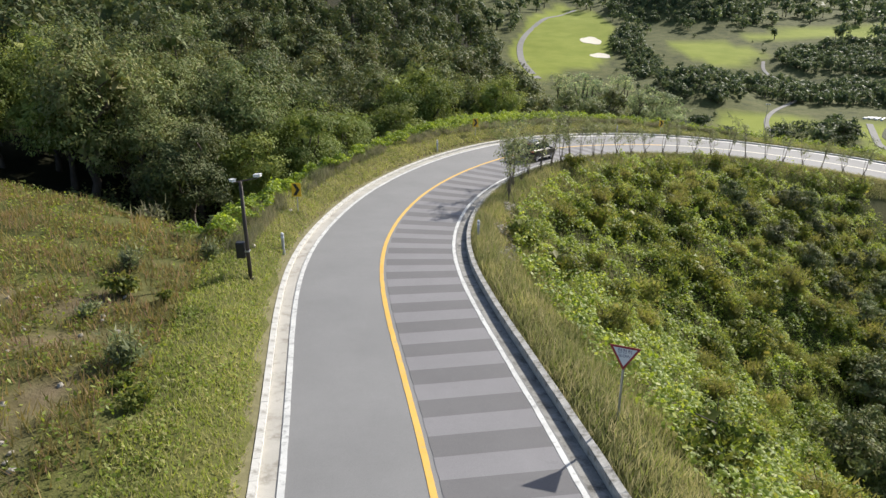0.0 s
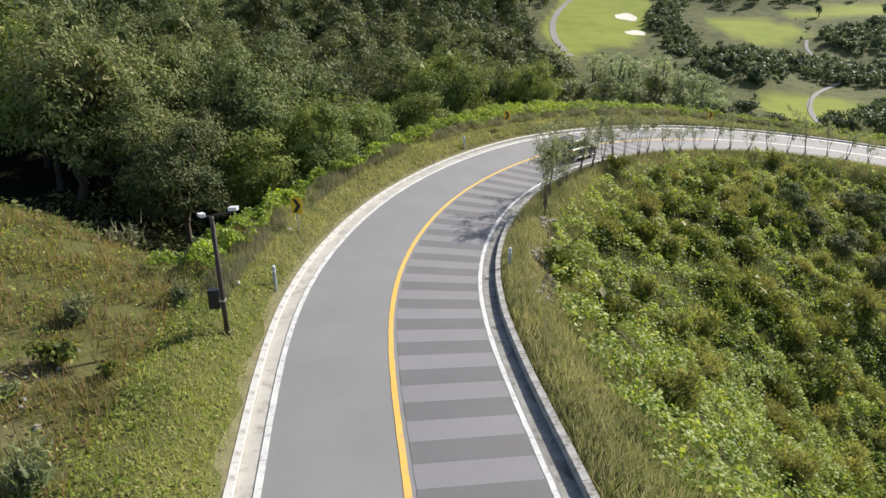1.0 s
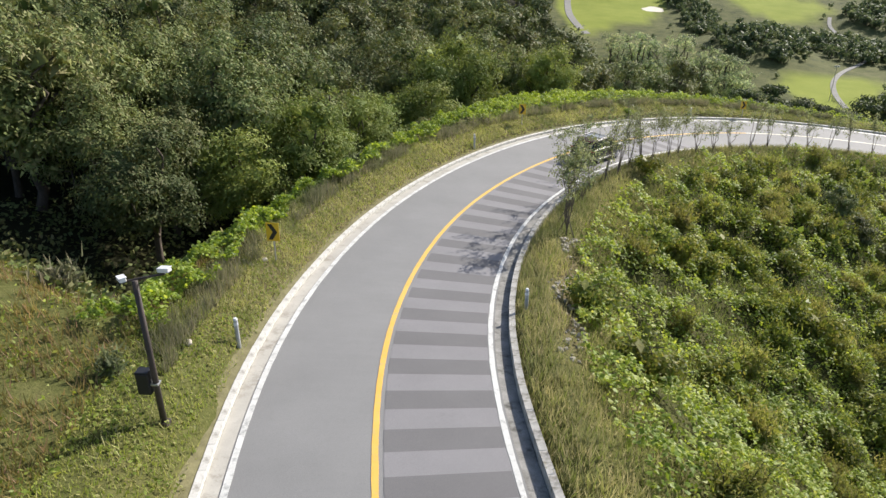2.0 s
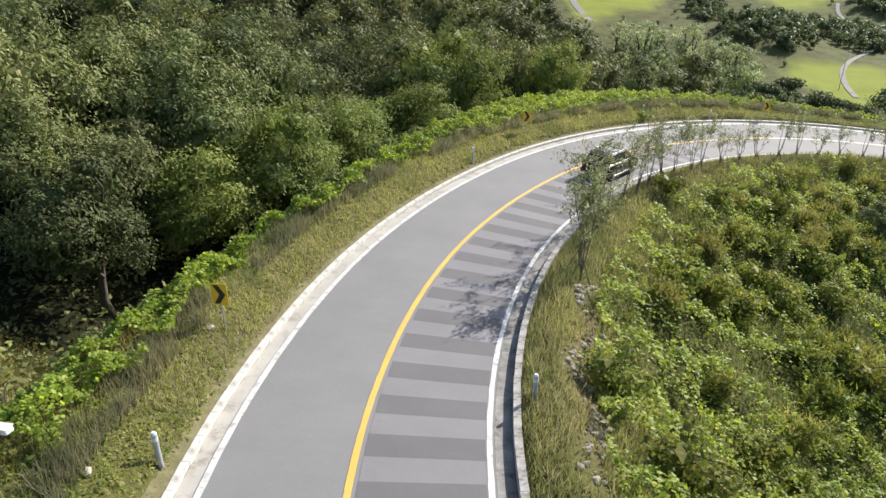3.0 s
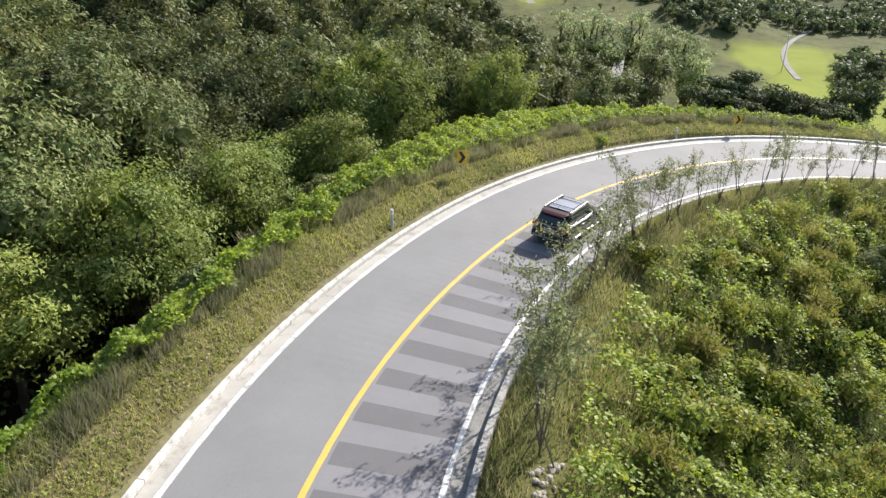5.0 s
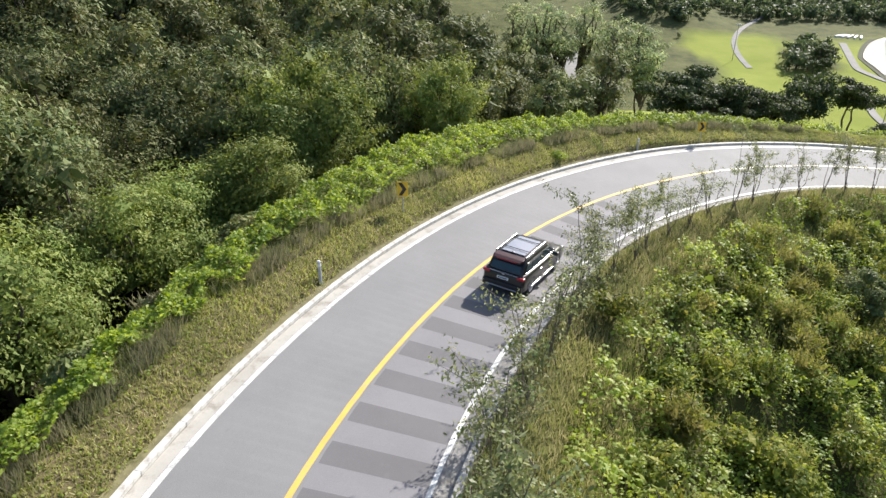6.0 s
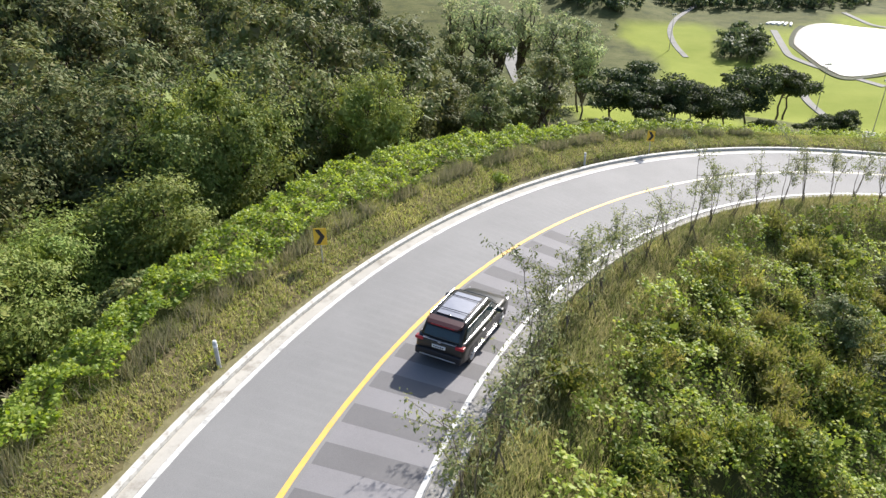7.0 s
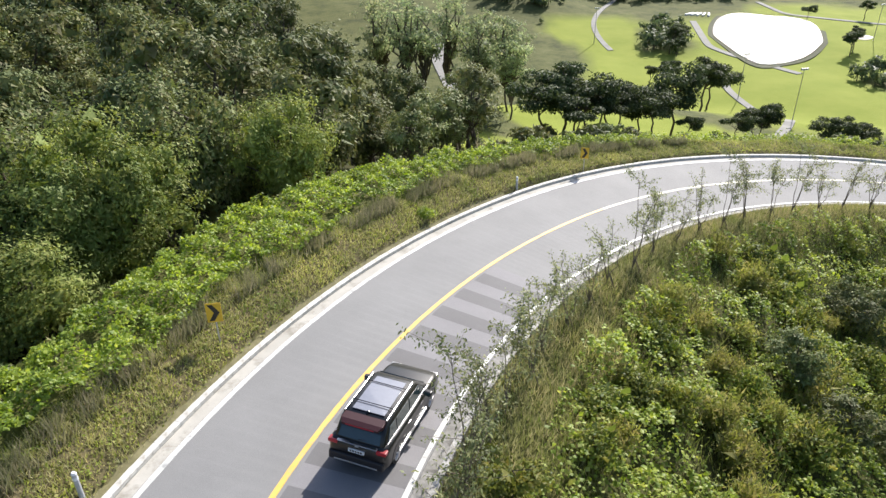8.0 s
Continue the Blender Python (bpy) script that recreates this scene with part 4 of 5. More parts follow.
# far woods by the plan's patches
places = []
for cx, cy, rx, ry, t in WOODS:
    for _ in range(int(rx * ry / 8)):
        a, q = rng.uniform(0, 6.28), math.sqrt(rng.uniform(0, 1))
        u, v = math.cos(a) * rx * q, math.sin(a) * ry * q
        c, s = math.cos(radians(t)), math.sin(radians(t))
        places.append((cx + u * c - v * s, cy + u * s + v * c, rng.uniform(0.45, 0.95)))
for _ in range(1100):
    a, q = radians(rng.uniform(2, 48)), rng.uniform(700, 1700)
    x, y = math.sin(a) * q, math.cos(a) * q
    if lawn_at(np.array([x]), np.array([y]))[0] < 0.2:
        places.append((x, y, rng.uniform(1.1, 2.0) * q / 800))
for _ in range(190):
    a, q = radians(rng.uniform(8, 48)), rng.uniform(230, 700)
    x, y = math.sin(a) * q, math.cos(a) * q
    if lawn_at(np.array([x]), np.array([y]))[0] < 0.05 and math.hypot(x - 230, y - 318) > 52:
        places.append((x, y, rng.uniform(0.2, 0.5)))
woods("valley_woods", places, 64, 1.9, "leaf_far", "dark patches of woodland and scrub over the valley", 9.0, 4.4, 9)

def mast(x, y):
    ob = tagged(new("floodlight_mast"), "tall thin floodlight mast beside the fairway", "mast", "floodlight masts")
    ob.matrix_basis = pose(x, y, float(ground(x, y)[0]))
    part("pole", rod((0, 0, -0.5), (0, 0, 15), 0.16, 0.09, 8), M["grey_metal"], ob)
    part("lamp_rack", box(-1.1, -0.12, 14.6, 1.1, 0.12, 15.2, 0.05), M["dark_box"], ob)
    for k in (-0.8, 0, 0.8):
        part("lamp_head", box(k - 0.25, -0.4, 14.65, k + 0.25, -0.1, 15.15, 0.05), M["white_metal"], ob)


for x, y in ((162, 245), (262, 294), (150, 205), (150, 330)):
    mast(x, y)

# ---- fixtures beside the road ----
def stand(x, y, up=0.0, rz=0.0):
    return pose(x, y, float(ground(x, y)[0]) + up, 0, 0, rz)


lamp = tagged(new("camera_pole"), "dark pole with two white floodlights and a control box on grass", "pole")
lamp.matrix_basis = stand(-7.95, 26.9)
part("pole", rod((0, 0, -0.4), (0, 0, 4.15), 0.085, 0.07, 14), M["wood_pole"], lamp, "dark brown painted pole", True)
part("base_plate", box(-0.14, -0.14, -0.10, 0.14, 0.14, 0.03, 0.02), M["wood_pole"], lamp)
part("crossbar", rod((-0.30, 0, 4.12), (0.62, 0.28, 4.22), 0.03), M["wood_pole"], lamp)
for px, py, pz, rz in ((-0.30, -0.02, 4.20, 40), (0.62, 0.28, 4.32, 75)):
    h = part("floodlight", box(-0.13, -0.26, -0.08, 0.13, 0.26, 0.10, 0.035), M["white_metal"], lamp, "white floodlight head")
    h.matrix_basis = pose(px, py, pz, -8, 0, rz) @ Matrix.Diagonal((0.62, 0.62, 0.62, 1))
    part("bracket", box(-0.02, -0.03, -0.16, 0.02, 0.03, -0.07, 0.006), M["grey_metal"], h)
    part("visor", box(-0.15, -0.29, 0.09, 0.15, 0.22, 0.115, 0.008), M["white_metal"], h)
cb = part("control_box", box(-0.44, -0.14, 0.95, -0.10, 0.14, 1.62, 0.02), M["dark_box"], lamp, "dark control box")
part("box_door", box(-0.41, -0.158, 1.0, -0.13, -0.142, 1.57, 0.006), M["dark_box"], cb)
part("strap", box(-0.12, -0.10, 1.2, 0.09, 0.10, 1.26, 0.008), M["grey_metal"], lamp)


def bollard(x, y, label):
    ob = tagged(new("delineator_post"), label, "post", "delineator posts")
    ob.matrix_basis = stand(x, y)
    part("post", rod((0, 0, -0.3), (0, 0, 0.86), 0.075, 0.07, 14), M["post_grey"], ob, smooth=False)
    part("cap", rod((0, 0, 0.86), (0, 0, 0.92), 0.078, 0.05, 14), M["white_metal"], ob, "white cap")
    part("reflective_band", rod((0, 0, 0.66), (0, 0, 0.76), 0.0785, 0.0775, 14), M["sign_white"], ob)
    return ob


for x, y in BOLLARDS:
    bollard(x, y, "grey round delineator post on the grass verge")


def chevron_sign(x, y, rz):
    ob = tagged(new("chevron_sign"), "yellow bend sign with a black chevron on a thin post", "sign", "chevron signs")
    ob.matrix_basis = stand(x, y, 0, rz)
    part("post", rod((0, 0.03, -0.3), (0, 0.03, 1.75), 0.03, None, 10), M["grey_metal"], ob)
    b = part("board", box(-0.27, -0.012, 0.98, 0.27, 0.012, 1.78, 0.01), M["sign_yellow"], ob, "yellow sign board")
    bm = bmesh.new()
    pts = [(-0.2, 1.72), (-0.02, 1.72), (0.2, 1.38), (-0.02, 1.04), (-0.2, 1.04), (0.0, 1.38)]
    fr = [bm.verts.new((px, -0.018, pz)) for px, pz in pts]
    bk = [bm.verts.new((px, -0.0125, pz)) for px, pz in pts]
    bm.faces.new(fr[::-1])
    for i in range(6):
        j = (i + 1) % 6
        bm.faces.new((fr[i], fr[j], bk[j], bk[i]))
    part("chevron", bm, M["sign_black"], b, "black chevron")
    for z in (1.15, 1.6):
        part("clamp", box(-0.05, 0.012, z - 0.02, 0.05, 0.07, z + 0.02, 0.005), M["grey_metal"], ob)
    return ob


for x, y, rz in CHEVRONS:
    chevron_sign(x, y, rz)


def letters(text, size, mat, parent, m, name):
    cu = bpy.data.curves.new(name, "FONT")
    cu.body, cu.size, cu.align_x, cu.align_y, cu.extrude = text, size, "CENTER", "CENTER", 0.002
    tmp = new(name, cu)
    bpy.context.view_layer.update()
    me = bpy.data.meshes.new_from_object(tmp.evaluated_get(bpy.context.evaluated_depsgraph_get()))
    bpy.data.objects.remove(tmp)
    me.materials.clear()
    me.materials.append(mat)
    ob = new(name, me)
    ob.parent, ob.matrix_basis = parent, m
    return ob


def triangle(bm, half, top, low, y0, y1):
    """An upright plate pointing down."""
    a = [(-half, top), (half, top), (0, low)]
    f, b = [bm.verts.new((x, y0, z)) for x, z in a], [bm.verts.new((x, y1, z)) for x, z in a]
    bm.faces.new(f)
    bm.faces.new(b[::-1])
    for i in range(3):
        j = (i + 1) % 3
        bm.faces.new((f[i], b[i], b[j], f[j]))
    return bm


slow = tagged(new("slow_sign"), "white triangular slow sign with dark red border on a post", "sign")
slow.matrix_basis = stand(4.85, 16.6, 0, -22)
TOPZ = 2.34
part("post", rod((0, 0.045, -0.4), (0, 0.045, TOPZ - 0.05), 0.035, None, 12), M["grey_metal"], slow)
edge_plate = part("border", triangle(bmesh.new(), 0.42, TOPZ, TOPZ - 0.73, -0.004, 0.006), M["sign_red"], slow, "dark red border plate")
part("face", triangle(bmesh.new(), 0.315, TOPZ - 0.06, TOPZ - 0.61, -0.010, -0.0045), M["sign_white"], edge_plate, "white face")
letters("천천히", 0.145, M["sign_blue"], edge_plate, pose(0, -0.0125, TOPZ - 0.15, 90, 0, 0), "lettering")
letters("SLOW", 0.115, M["sign_blue"], edge_plate, pose(0, -0.0125, TOPZ - 0.29, 90, 0, 0), "lettering")
for z in (TOPZ - 0.12, TOPZ - 0.45):
    part("clamp", box(-0.06, 0.006, z - 0.02, 0.06, 0.09, z + 0.02, 0.005), M["grey_metal"], slow)

# ---- the car ----
def ring(w, y, z0, z1, r, lean=0.0, n=5):
    """A rounded upright section, w wide, from z0 to z1."""
    pts = []
    for cx, cz, a0 in ((1, 1, 0), (-1, 1, 90), (-1, -1, 180), (1, -1, 270)):
        rr = r if cz > 0 else r * 0.7
        for k in range(n):
            a = radians(a0 + 90 * k / (n - 1))
            z = (z1 - rr if cz > 0 else z0 + rr) + math.sin(a) * rr
            x = cx * (w / 2 - rr) + math.cos(a) * rr
            f = (z - z0) / (z1 - z0)
            pts.append((x * (1 - lean * max(0, f - 0.3)), y, z))
    return pts


def panel(pts, inward, thick=0.012):
    """A thin plate over four or more corners, given thickness along inward."""
    bm = bmesh.new()
    d = Vector(inward).normalized() * thick
    f = [bm.verts.new(p) for p in pts]
    b = [bm.verts.new(Vector(p) + d) for p in pts]
    bm.faces.new(f)
    bm.faces.new(b[::-1])
    for i in range(len(f)):
        j = (i + 1) % len(f)
        bm.faces.new((f[i], b[i], b[j], f[j]))
    return bm


def make_car():
    car = tagged(new("car"), "glossy black sport utility car with chrome roof rails on the road", "car")
    body = part("body", loft([ring(1.62, 0.0, 0.42, 0.98, 0.14), ring(1.80, 0.06, 0.36, 1.06, 0.16), ring(1.88, 0.28, 0.30, 1.10, 0.16), ring(1.90, 0.9, 0.27, 1.09, 0.14), ring(1.90, 2.4, 0.26, 1.06, 0.13),
                              ring(1.90, 3.5, 0.27, 1.04, 0.15), ring(1.88, 4.2, 0.29, 1.00, 0.18), ring(1.78, 4.6, 0.33, 0.92, 0.18), ring(1.50, 4.78, 0.42, 0.80, 0.15)]), M["paint"], car, "glossy black body shell", True)
    # upper body: pillars and roof
    def upper(y, w, z):
        return ring(w, y, 0.95, z, 0.13, 0.14)
    part("cabin", loft([upper(0.16, 1.62, 1.14), upper(0.34, 1.66, 1.42), upper(0.52, 1.66, 1.62), upper(0.95, 1.66, 1.69), upper(1.9, 1.66, 1.72), upper(2.7, 1.66, 1.69), upper(3.0, 1.66, 1.58), upper(3.7, 1.66, 1.08)]), M["paint"], car, "black roof and pillars", True)
    hw = lambda z: 0.83 * (1 - 0.14 * max(0, (z - 0.95) / 0.75 - 0.3)) + 0.006
    # rear glass
    part("rear_window", panel([(-0.68, 0.135, 1.13), (0.68, 0.135, 1.13), (0.60, 0.40, 1.50), (-0.60, 0.40, 1.50)], (0, 1, -0.6), 0.03), M["glass_dark"], car, "dark tinted rear window")
    part("windscreen", panel([(-0.70, 3.66, 1.13), (0.70, 3.66, 1.13), (0.62, 3.06, 1.57), (-0.62, 3.06, 1.57)], (0, -1, -0.8), 0.03), M["glass_dark"], car, "windscreen")
    for sx in (-1, 1):
        for y0, y1, y2, y3 in ((0.42, 1.05, 1.05, 0.62), (1.10, 2.05, 2.05, 1.10), (2.12, 3.35, 2.88, 2.12)):
            part("side_window", panel([(sx * (hw(1.12) + 0.004), y0, 1.12), (sx * (hw(1.12) + 0.004), y1, 1.12), (sx * (hw(1.5) + 0.004), y2, 1.52), (sx * (hw(1.5) + 0.004), y3, 1.52)], (-sx, 0, 0), 0.02), M["glass_dark"], car)
        part("window_trim", box(sx * 0.842 - 0.012, 0.30, 1.085, sx * 0.842 + 0.012, 3.45, 1.115, 0.005), M["chrome"], car, "chrome window trim")
        part("sill_trim", box(sx * 0.955 - 0.02, 0.95, 0.30, sx * 0.955 + 0.02, 3.35, 0.40, 0.012), M["chrome"], car, "bright side step")
        part("roof_rail", rod((sx * 0.68, 0.62, 1.72), (sx * 0.68, 2.62, 1.76), 0.022), M["chrome"], car, "chrome roof rail")
        for y in (0.62, 1.6, 2.62):
            part("rail_foot", box(sx * 0.68 - 0.025, y - 0.05, 1.64, sx * 0.68 + 0.025, y + 0.05, 1.735, 0.01), M["paint"], car)
        mir = part("door_mirror", box(-0.14, -0.09, -0.08, 0.14, 0.09, 0.09, 0.04, 3), M["paint"], car, "black door mirror")
        mir.matrix_basis = pose(sx * 1.06, 3.12, 1.14, 0, 0, -sx * 8)
        part("mirror_glass", box(-0.11, -0.102, -0.06, 0.11, -0.092, 0.07, 0.004), M["glass_dark"], mir)
        part("mirror_arm", rod((sx * 0.86, 3.12, 1.09), (sx * 0.98, 3.12, 1.11), 0.03, 0.025), M["paint"], car)
        part("tail_lamp", box(sx * 0.78 - 0.16, -0.02, 0.92, sx * 0.78 + 0.16, 0.20, 1.04, 0.03), M["red_lamp"], car, "red tail lamp")
        part("headlamp", box(sx * 0.70 - 0.16, 4.52, 0.74, sx * 0.70 + 0.16, 4.70, 0.88, 0.03), M["chrome"], car, "clear headlamp")
        for y in (1.7, 2.75):
            part("door_handle", box(sx * 0.955 - 0.015, y, 0.90, sx * 0.955 + 0.015, y + 0.22, 0.93, 0.008), M["chrome"], car)
        part("reflector", box(sx * 0.72 - 0.10, -0.005, 0.50, sx * 0.72 + 0.10, 0.05, 0.54, 0.008), M["red_lamp"], car)
        for y in (0.95, 3.80):
            w = part("wheel", rod((sx * 0.93, y, 0.36), (sx * 0.70, y, 0.36), 0.36, None, 28), M["tyre"], car, "black tyre", False)
            part("rim", rod((sx * 0.945, y, 0.36), (sx * 0.90, y, 0.36), 0.25, 0.24, 20), M["rim"], w, "alloy rim")
            for k in range(5):
                a = radians(72 * k)
                part("spoke", rod((sx * 0.95, y, 0.36), (sx * 0.945, y + math.cos(a) * 0.23, 0.36 + math.sin(a) * 0.23), 0.035, 0.022, 6), M["chrome"], w)
            part("wheel_arch", loft([[(sx * (0.952 if m else 0.90), y + math.cos(radians(a)) * rr, 0.36 + math.sin(radians(a)) * rr) for rr in (0.385, 0.45) for m in ((0, 1) if rr < 0.4 else (1, 0))] for a in range(0, 181, 15)]), M["dark_box"], car)
    part("spoiler", loft([ring(1.16, 0.18, 1.545, 1.60, 0.02), ring(1.36, 0.34, 1.56, 1.66, 0.03), ring(1.36, 0.62, 1.60, 1.70, 0.03)]), M["plum"], car, "dark red spoiler", False)
    part("brake_lamp", box(-0.46, 0.165, 1.555, 0.46, 0.20, 1.59, 0.01), M["red_lamp"], car, "red high brake lamp")
    part("roof_panel", panel([(-0.52, 0.80, 1.712), (0.52, 0.80, 1.712), (0.52, 1.85, 1.742), (0.50, 2.55, 1.728), (-0.50, 2.55, 1.728), (-0.52, 1.85, 1.742)], (0, 0, -1), 0.03), M["roof_glass"], car, "glass roof reflecting the sky")
    for y in (1.15, 2.2):
        part("roof_bar", rod((-0.68, y, 1.762), (0.68, y, 1.762), 0.014), M["paint"], car)
    part("aerial", loft([ring(0.05, 0.66, 1.69, 1.715, 0.006), ring(0.04, 0.74, 1.69, 1.78, 0.006), ring(0.02, 0.86, 1.69, 1.72, 0.004)]), M["paint"], car)
    bumper = part("rear_bumper", box(-0.90, -0.07, 0.36, 0.90, 0.22, 0.66, 0.06, 3), M["dark_box"], car, "dark rear bumper")
    part("bumper_strip", box(-0.70, -0.085, 0.40, 0.70, -0.055, 0.45, 0.01), M["chrome"], bumper, "chrome bumper strip")
    part("tail_strip", box(-0.64, -0.012, 1.045, 0.64, 0.09, 1.075, 0.008), M["chrome"], car, "chrome tailgate strip")
    part("emblem", box(-0.06, -0.016, 0.985, 0.06, 0.04, 1.03, 0.012), M["chrome"], car)
    plate = part("number_plate", box(-0.26, -0.035, 0.78, 0.26, 0.02, 0.90, 0.006), M["plate"], car, "white number plate")
    for k in range(5):
        part("plate_bar", box(-0.21 + k * 0.085, -0.038, 0.81, -0.15 + k * 0.085, -0.034, 0.87), M["plate_ink"], plate)
    part("front_grille", box(-0.5, 4.70, 0.55, 0.5, 4.80, 0.78, 0.03), M["chrome"], car)
    part("wiper", rod((-0.02, 0.14, 1.15), (0.34, 0.20, 1.19), 0.012), M["dark_box"], car)
    return car


car = make_car()
car.matrix_basis = road_pose(53.9, 1.88, 0.012) @ pose(0, 0.05, 0, 0, 0, -2.5)

# ---- saplings along the inner kerb ----
rng = np.random.RandomState(31)
sap_kinds = [make_sapling("sapling", 100 + i, h, n) for i, (h, n) in enumerate(((4.4, 1100), (3.9, 850), (4.7, 1250), (3.6, 650)))]
sap = []
for s, d, size in SAPLINGS:
    x, y = at_road(s, d)
    sap.append((float(x), float(y), size * 1.12))
scatter(sap_kinds, sap, "young roadside tree with thin forked stems and sparse leaves", "sapling", "saplings along the kerb", rng)

# ---- shrubs on the inner slope ----
rng = np.random.RandomState(41)
shrub_kinds = [make_shrub("shrub", 120, 1.9, 1.15, 850, 0.14), make_shrub("shrub", 121, 1.6, 1.3, 850, 0.14), make_shrub("shrub", 123, 1.7, 1.1, 1700, 0.15, "leaf_shrub", True), make_shrub("shrub", 124, 2.0, 1.15, 2200, 0.16, "leaf_wisp", True), make_shrub("shrub", 125, 1.5, 1.0, 1800, 0.15, "leaf_wisp", True)]
# the larger tufts, by their way along the road and out from it
TUFTS = [(54.7, 6.4), (58.7, 8.4), (64.6, 10.5), (69.1, 13.7), (50.6, 10.0), (53.0, 12.6), (54.0, 14.1), (55.5, 10.7), (47.1, 12.4), (40.3, 9.4), (71.7, 8.3), (82.4, 7.5), (69.2, 15.2), (78.2, 17.0), (85.5, 19.0), (36.1, 12.0), (45.4, 23.2), (52.5, 14.9), (105.4, 8.9), (84.0, 22.5), (29.4, 7.7), (32.5, 13.4),
         (74.1, 8.0), (69.4, 8.6), (76.2, 11.0), (70.9, 12.7), (61.7, 8.2), (79.5, 13.4), (75.9, 14.6), (85.9, 8.5), (60.2, 8.9), (91.8, 13.4), (64.8, 12.8)]
sh = []
for s, d in TUFTS:
    x, y = at_road(s, d)
    sh.append((float(x), float(y), rng.uniform(0.95, 1.3)))
for k in range(85):
    s, d = rng.uniform(4, 104), 8.5 + 24 * rng.uniform(0, 1) ** 0.9
    x, y = at_road(s, d)
    sh.append((float(x), float(y), rng.uniform(0.6, 1.35)))
for k in range(90):
    s, d = rng.uniform(42, 104), rng.uniform(8.5, 30)
    x, y = at_road(s, d)
    sh.append((float(x), float(y), rng.uniform(0.9, 1.45)))
scatter(shrub_kinds, sh, "rounded green shrub among creepers on the slope", "shrub", "shrubs on the slope", rng)
dark_kinds = [make_tree("small_tree", 140 + i, 4.6, 2.1, 2300, 0.24, "leaf_wood", low=0.0, lobes=12) for i in range(2)]
dk = []
for k in range(36):
    s, d = rng.uniform(2, 66), rng.uniform(27, 44)
    x, y = at_road(s, d)
    dk.append((float(x), float(y), rng.uniform(0.6, 1.3)))
for k in range(46):
    s, d = rng.uniform(72, 112), rng.uniform(12, 32)
    x, y = at_road(s, d)
    dk.append((float(x), float(y), rng.uniform(0.35, 0.75)))
scatter(dark_kinds, dk, "dark green small tree low on the slope", "tree", "small trees in the hollow", rng)
bank_kinds = [make_shrub("bank_shrub", 160, 0.8, 0.7, 420, 0.20, "leaf_sapling", True), make_shrub("bank_shrub", 161, 0.7, 0.65, 420, 0.15)]
bk = []
for k in range(14):
    s, a = rng.uniform(-4, 26), rng.uniform(7.2, 10.5) + (rng.uniform(0, 12) if k % 3 == 0 else 0)
    x, y = at_road(s, -a)
    bk.append((float(x), float(y), rng.uniform(0.5, 1.2)))
scatter(bank_kinds, bk, "low grey-green shrub in the rough bank grass", "shrub", "shrubs on the bank", rng)
clump = make_shrub("clover_clump", 170, 0.35, 0.75, 900, 0.09, "leaf_kudzu")
cx_, cy_ = at_road(71.5, -5.0)
clump.matrix_basis = stand(float(cx_), float(cy_), 0.0, 40)
tagged(clump, "bright green low clump of clover on the dry verge", "clump")
# brush at the lip of the gully
lip_kinds = [make_shrub("brush", 150, 1.5, 1.2, 800, 0.22, "leaf_wood"), make_shrub("brush", 151, 1.3, 1.0, 800, 0.34, "grass_grey", True)]
lp = []
for k in range(52):
    s = rng.uniform(24, 84)
    a = edge_w(s) + rng.uniform(0.8, 4.2)
    x, y = at_road(s, -a)
    lp.append((float(x), float(y), rng.uniform(0.5, 1.1)))
scatter(lip_kinds, lp, "tangled brush at the edge of the gully", "brush", "brush along the gully", rng)

# ---- stones ----
def make_rock(seed, size):
    r = np.random.RandomState(seed)
    bm = bmesh.new()
    bmesh.ops.create_icosphere(bm, subdivisions=2, radius=size)
    for v in bm.verts:
        k = 1 + 0.35 * noise.noise(v.co * (1.6 / size) + Vector((seed, 0, 0)))
        v.co = Vector((v.co.x * k * 1.3, v.co.y * k, v.co.z * k * 0.7))
    return part("stone", bm, M["rock"])


rng = np.random.RandomState(51)
rocks = [make_rock(i, 0.13) for i in range(4)]
spots = []
for k in range(110):
    s = rng.uniform(22.8, 37.8)
    spots.append((*at_road(s, 6.5 + 0.4 * math.sin(s) + rng.normal(0, 0.2)), rng.uniform(0.25, 0.95)))
for k in range(90):
    spots.append((*at_road(rng.uniform(0, 17.5), -rng.uniform(9, 16)), rng.uniform(0.25, 0.8)))
spots += [(-8.6, 38.0, 0.9), (-8.9, 37.2, 0.7), (-1.5, 71.0, 1.5), (-2.6, 70.6, 1.2), (-8.8, 30.7, 0.9)]
for i, (x, y, size) in enumerate(spots):
    ob = rocks[i] if i < 4 else rocks[i % 4].copy()
    if i >= 4:
        scene.collection.objects.link(ob)
    ob.matrix_basis = pose(float(x), float(y), float(ground(x, y)[0]) + 0.04, rng.uniform(-20, 20), rng.uniform(-20, 20), rng.uniform(0, 360)) @ Matrix.Diagonal((size, size, size, 1))
    tagged(ob, "pale broken stone lying in the grass", "stone", "loose stones")

# ---- grass, weeds and creepers ----
def strew(rng, n, s0, s1, d0, d1, clump=None, power=1.0):
    """Random places between two lines along the road, thinned into clumps."""
    s = rng.uniform(s0, s1, n)
    u = rng.uniform(0, 1, n) ** power
    d = (d0(s) if callable(d0) else d0) * (1 - u) + (d1(s) if callable(d1) else d1) * u
    x, y = at_road(s, d)
    if clump:
        keep = waves(x, y, clump[0], clump[2]) + 0.6 * waves(x, y, clump[0] * 0.35, clump[2] + 1) > rng.uniform(-1, 1, n) * 0.5 + clump[1]
        x, y = x[keep], y[keep]
    return np.stack([x, y, ground(x, y)], 1)


def cover_of(name, chunks, mat, label, category="grass"):
    v, f = join(chunks)
    tagged(new(name, fast_mesh(name, v, f, M[mat])), label, category, kind="stuff")


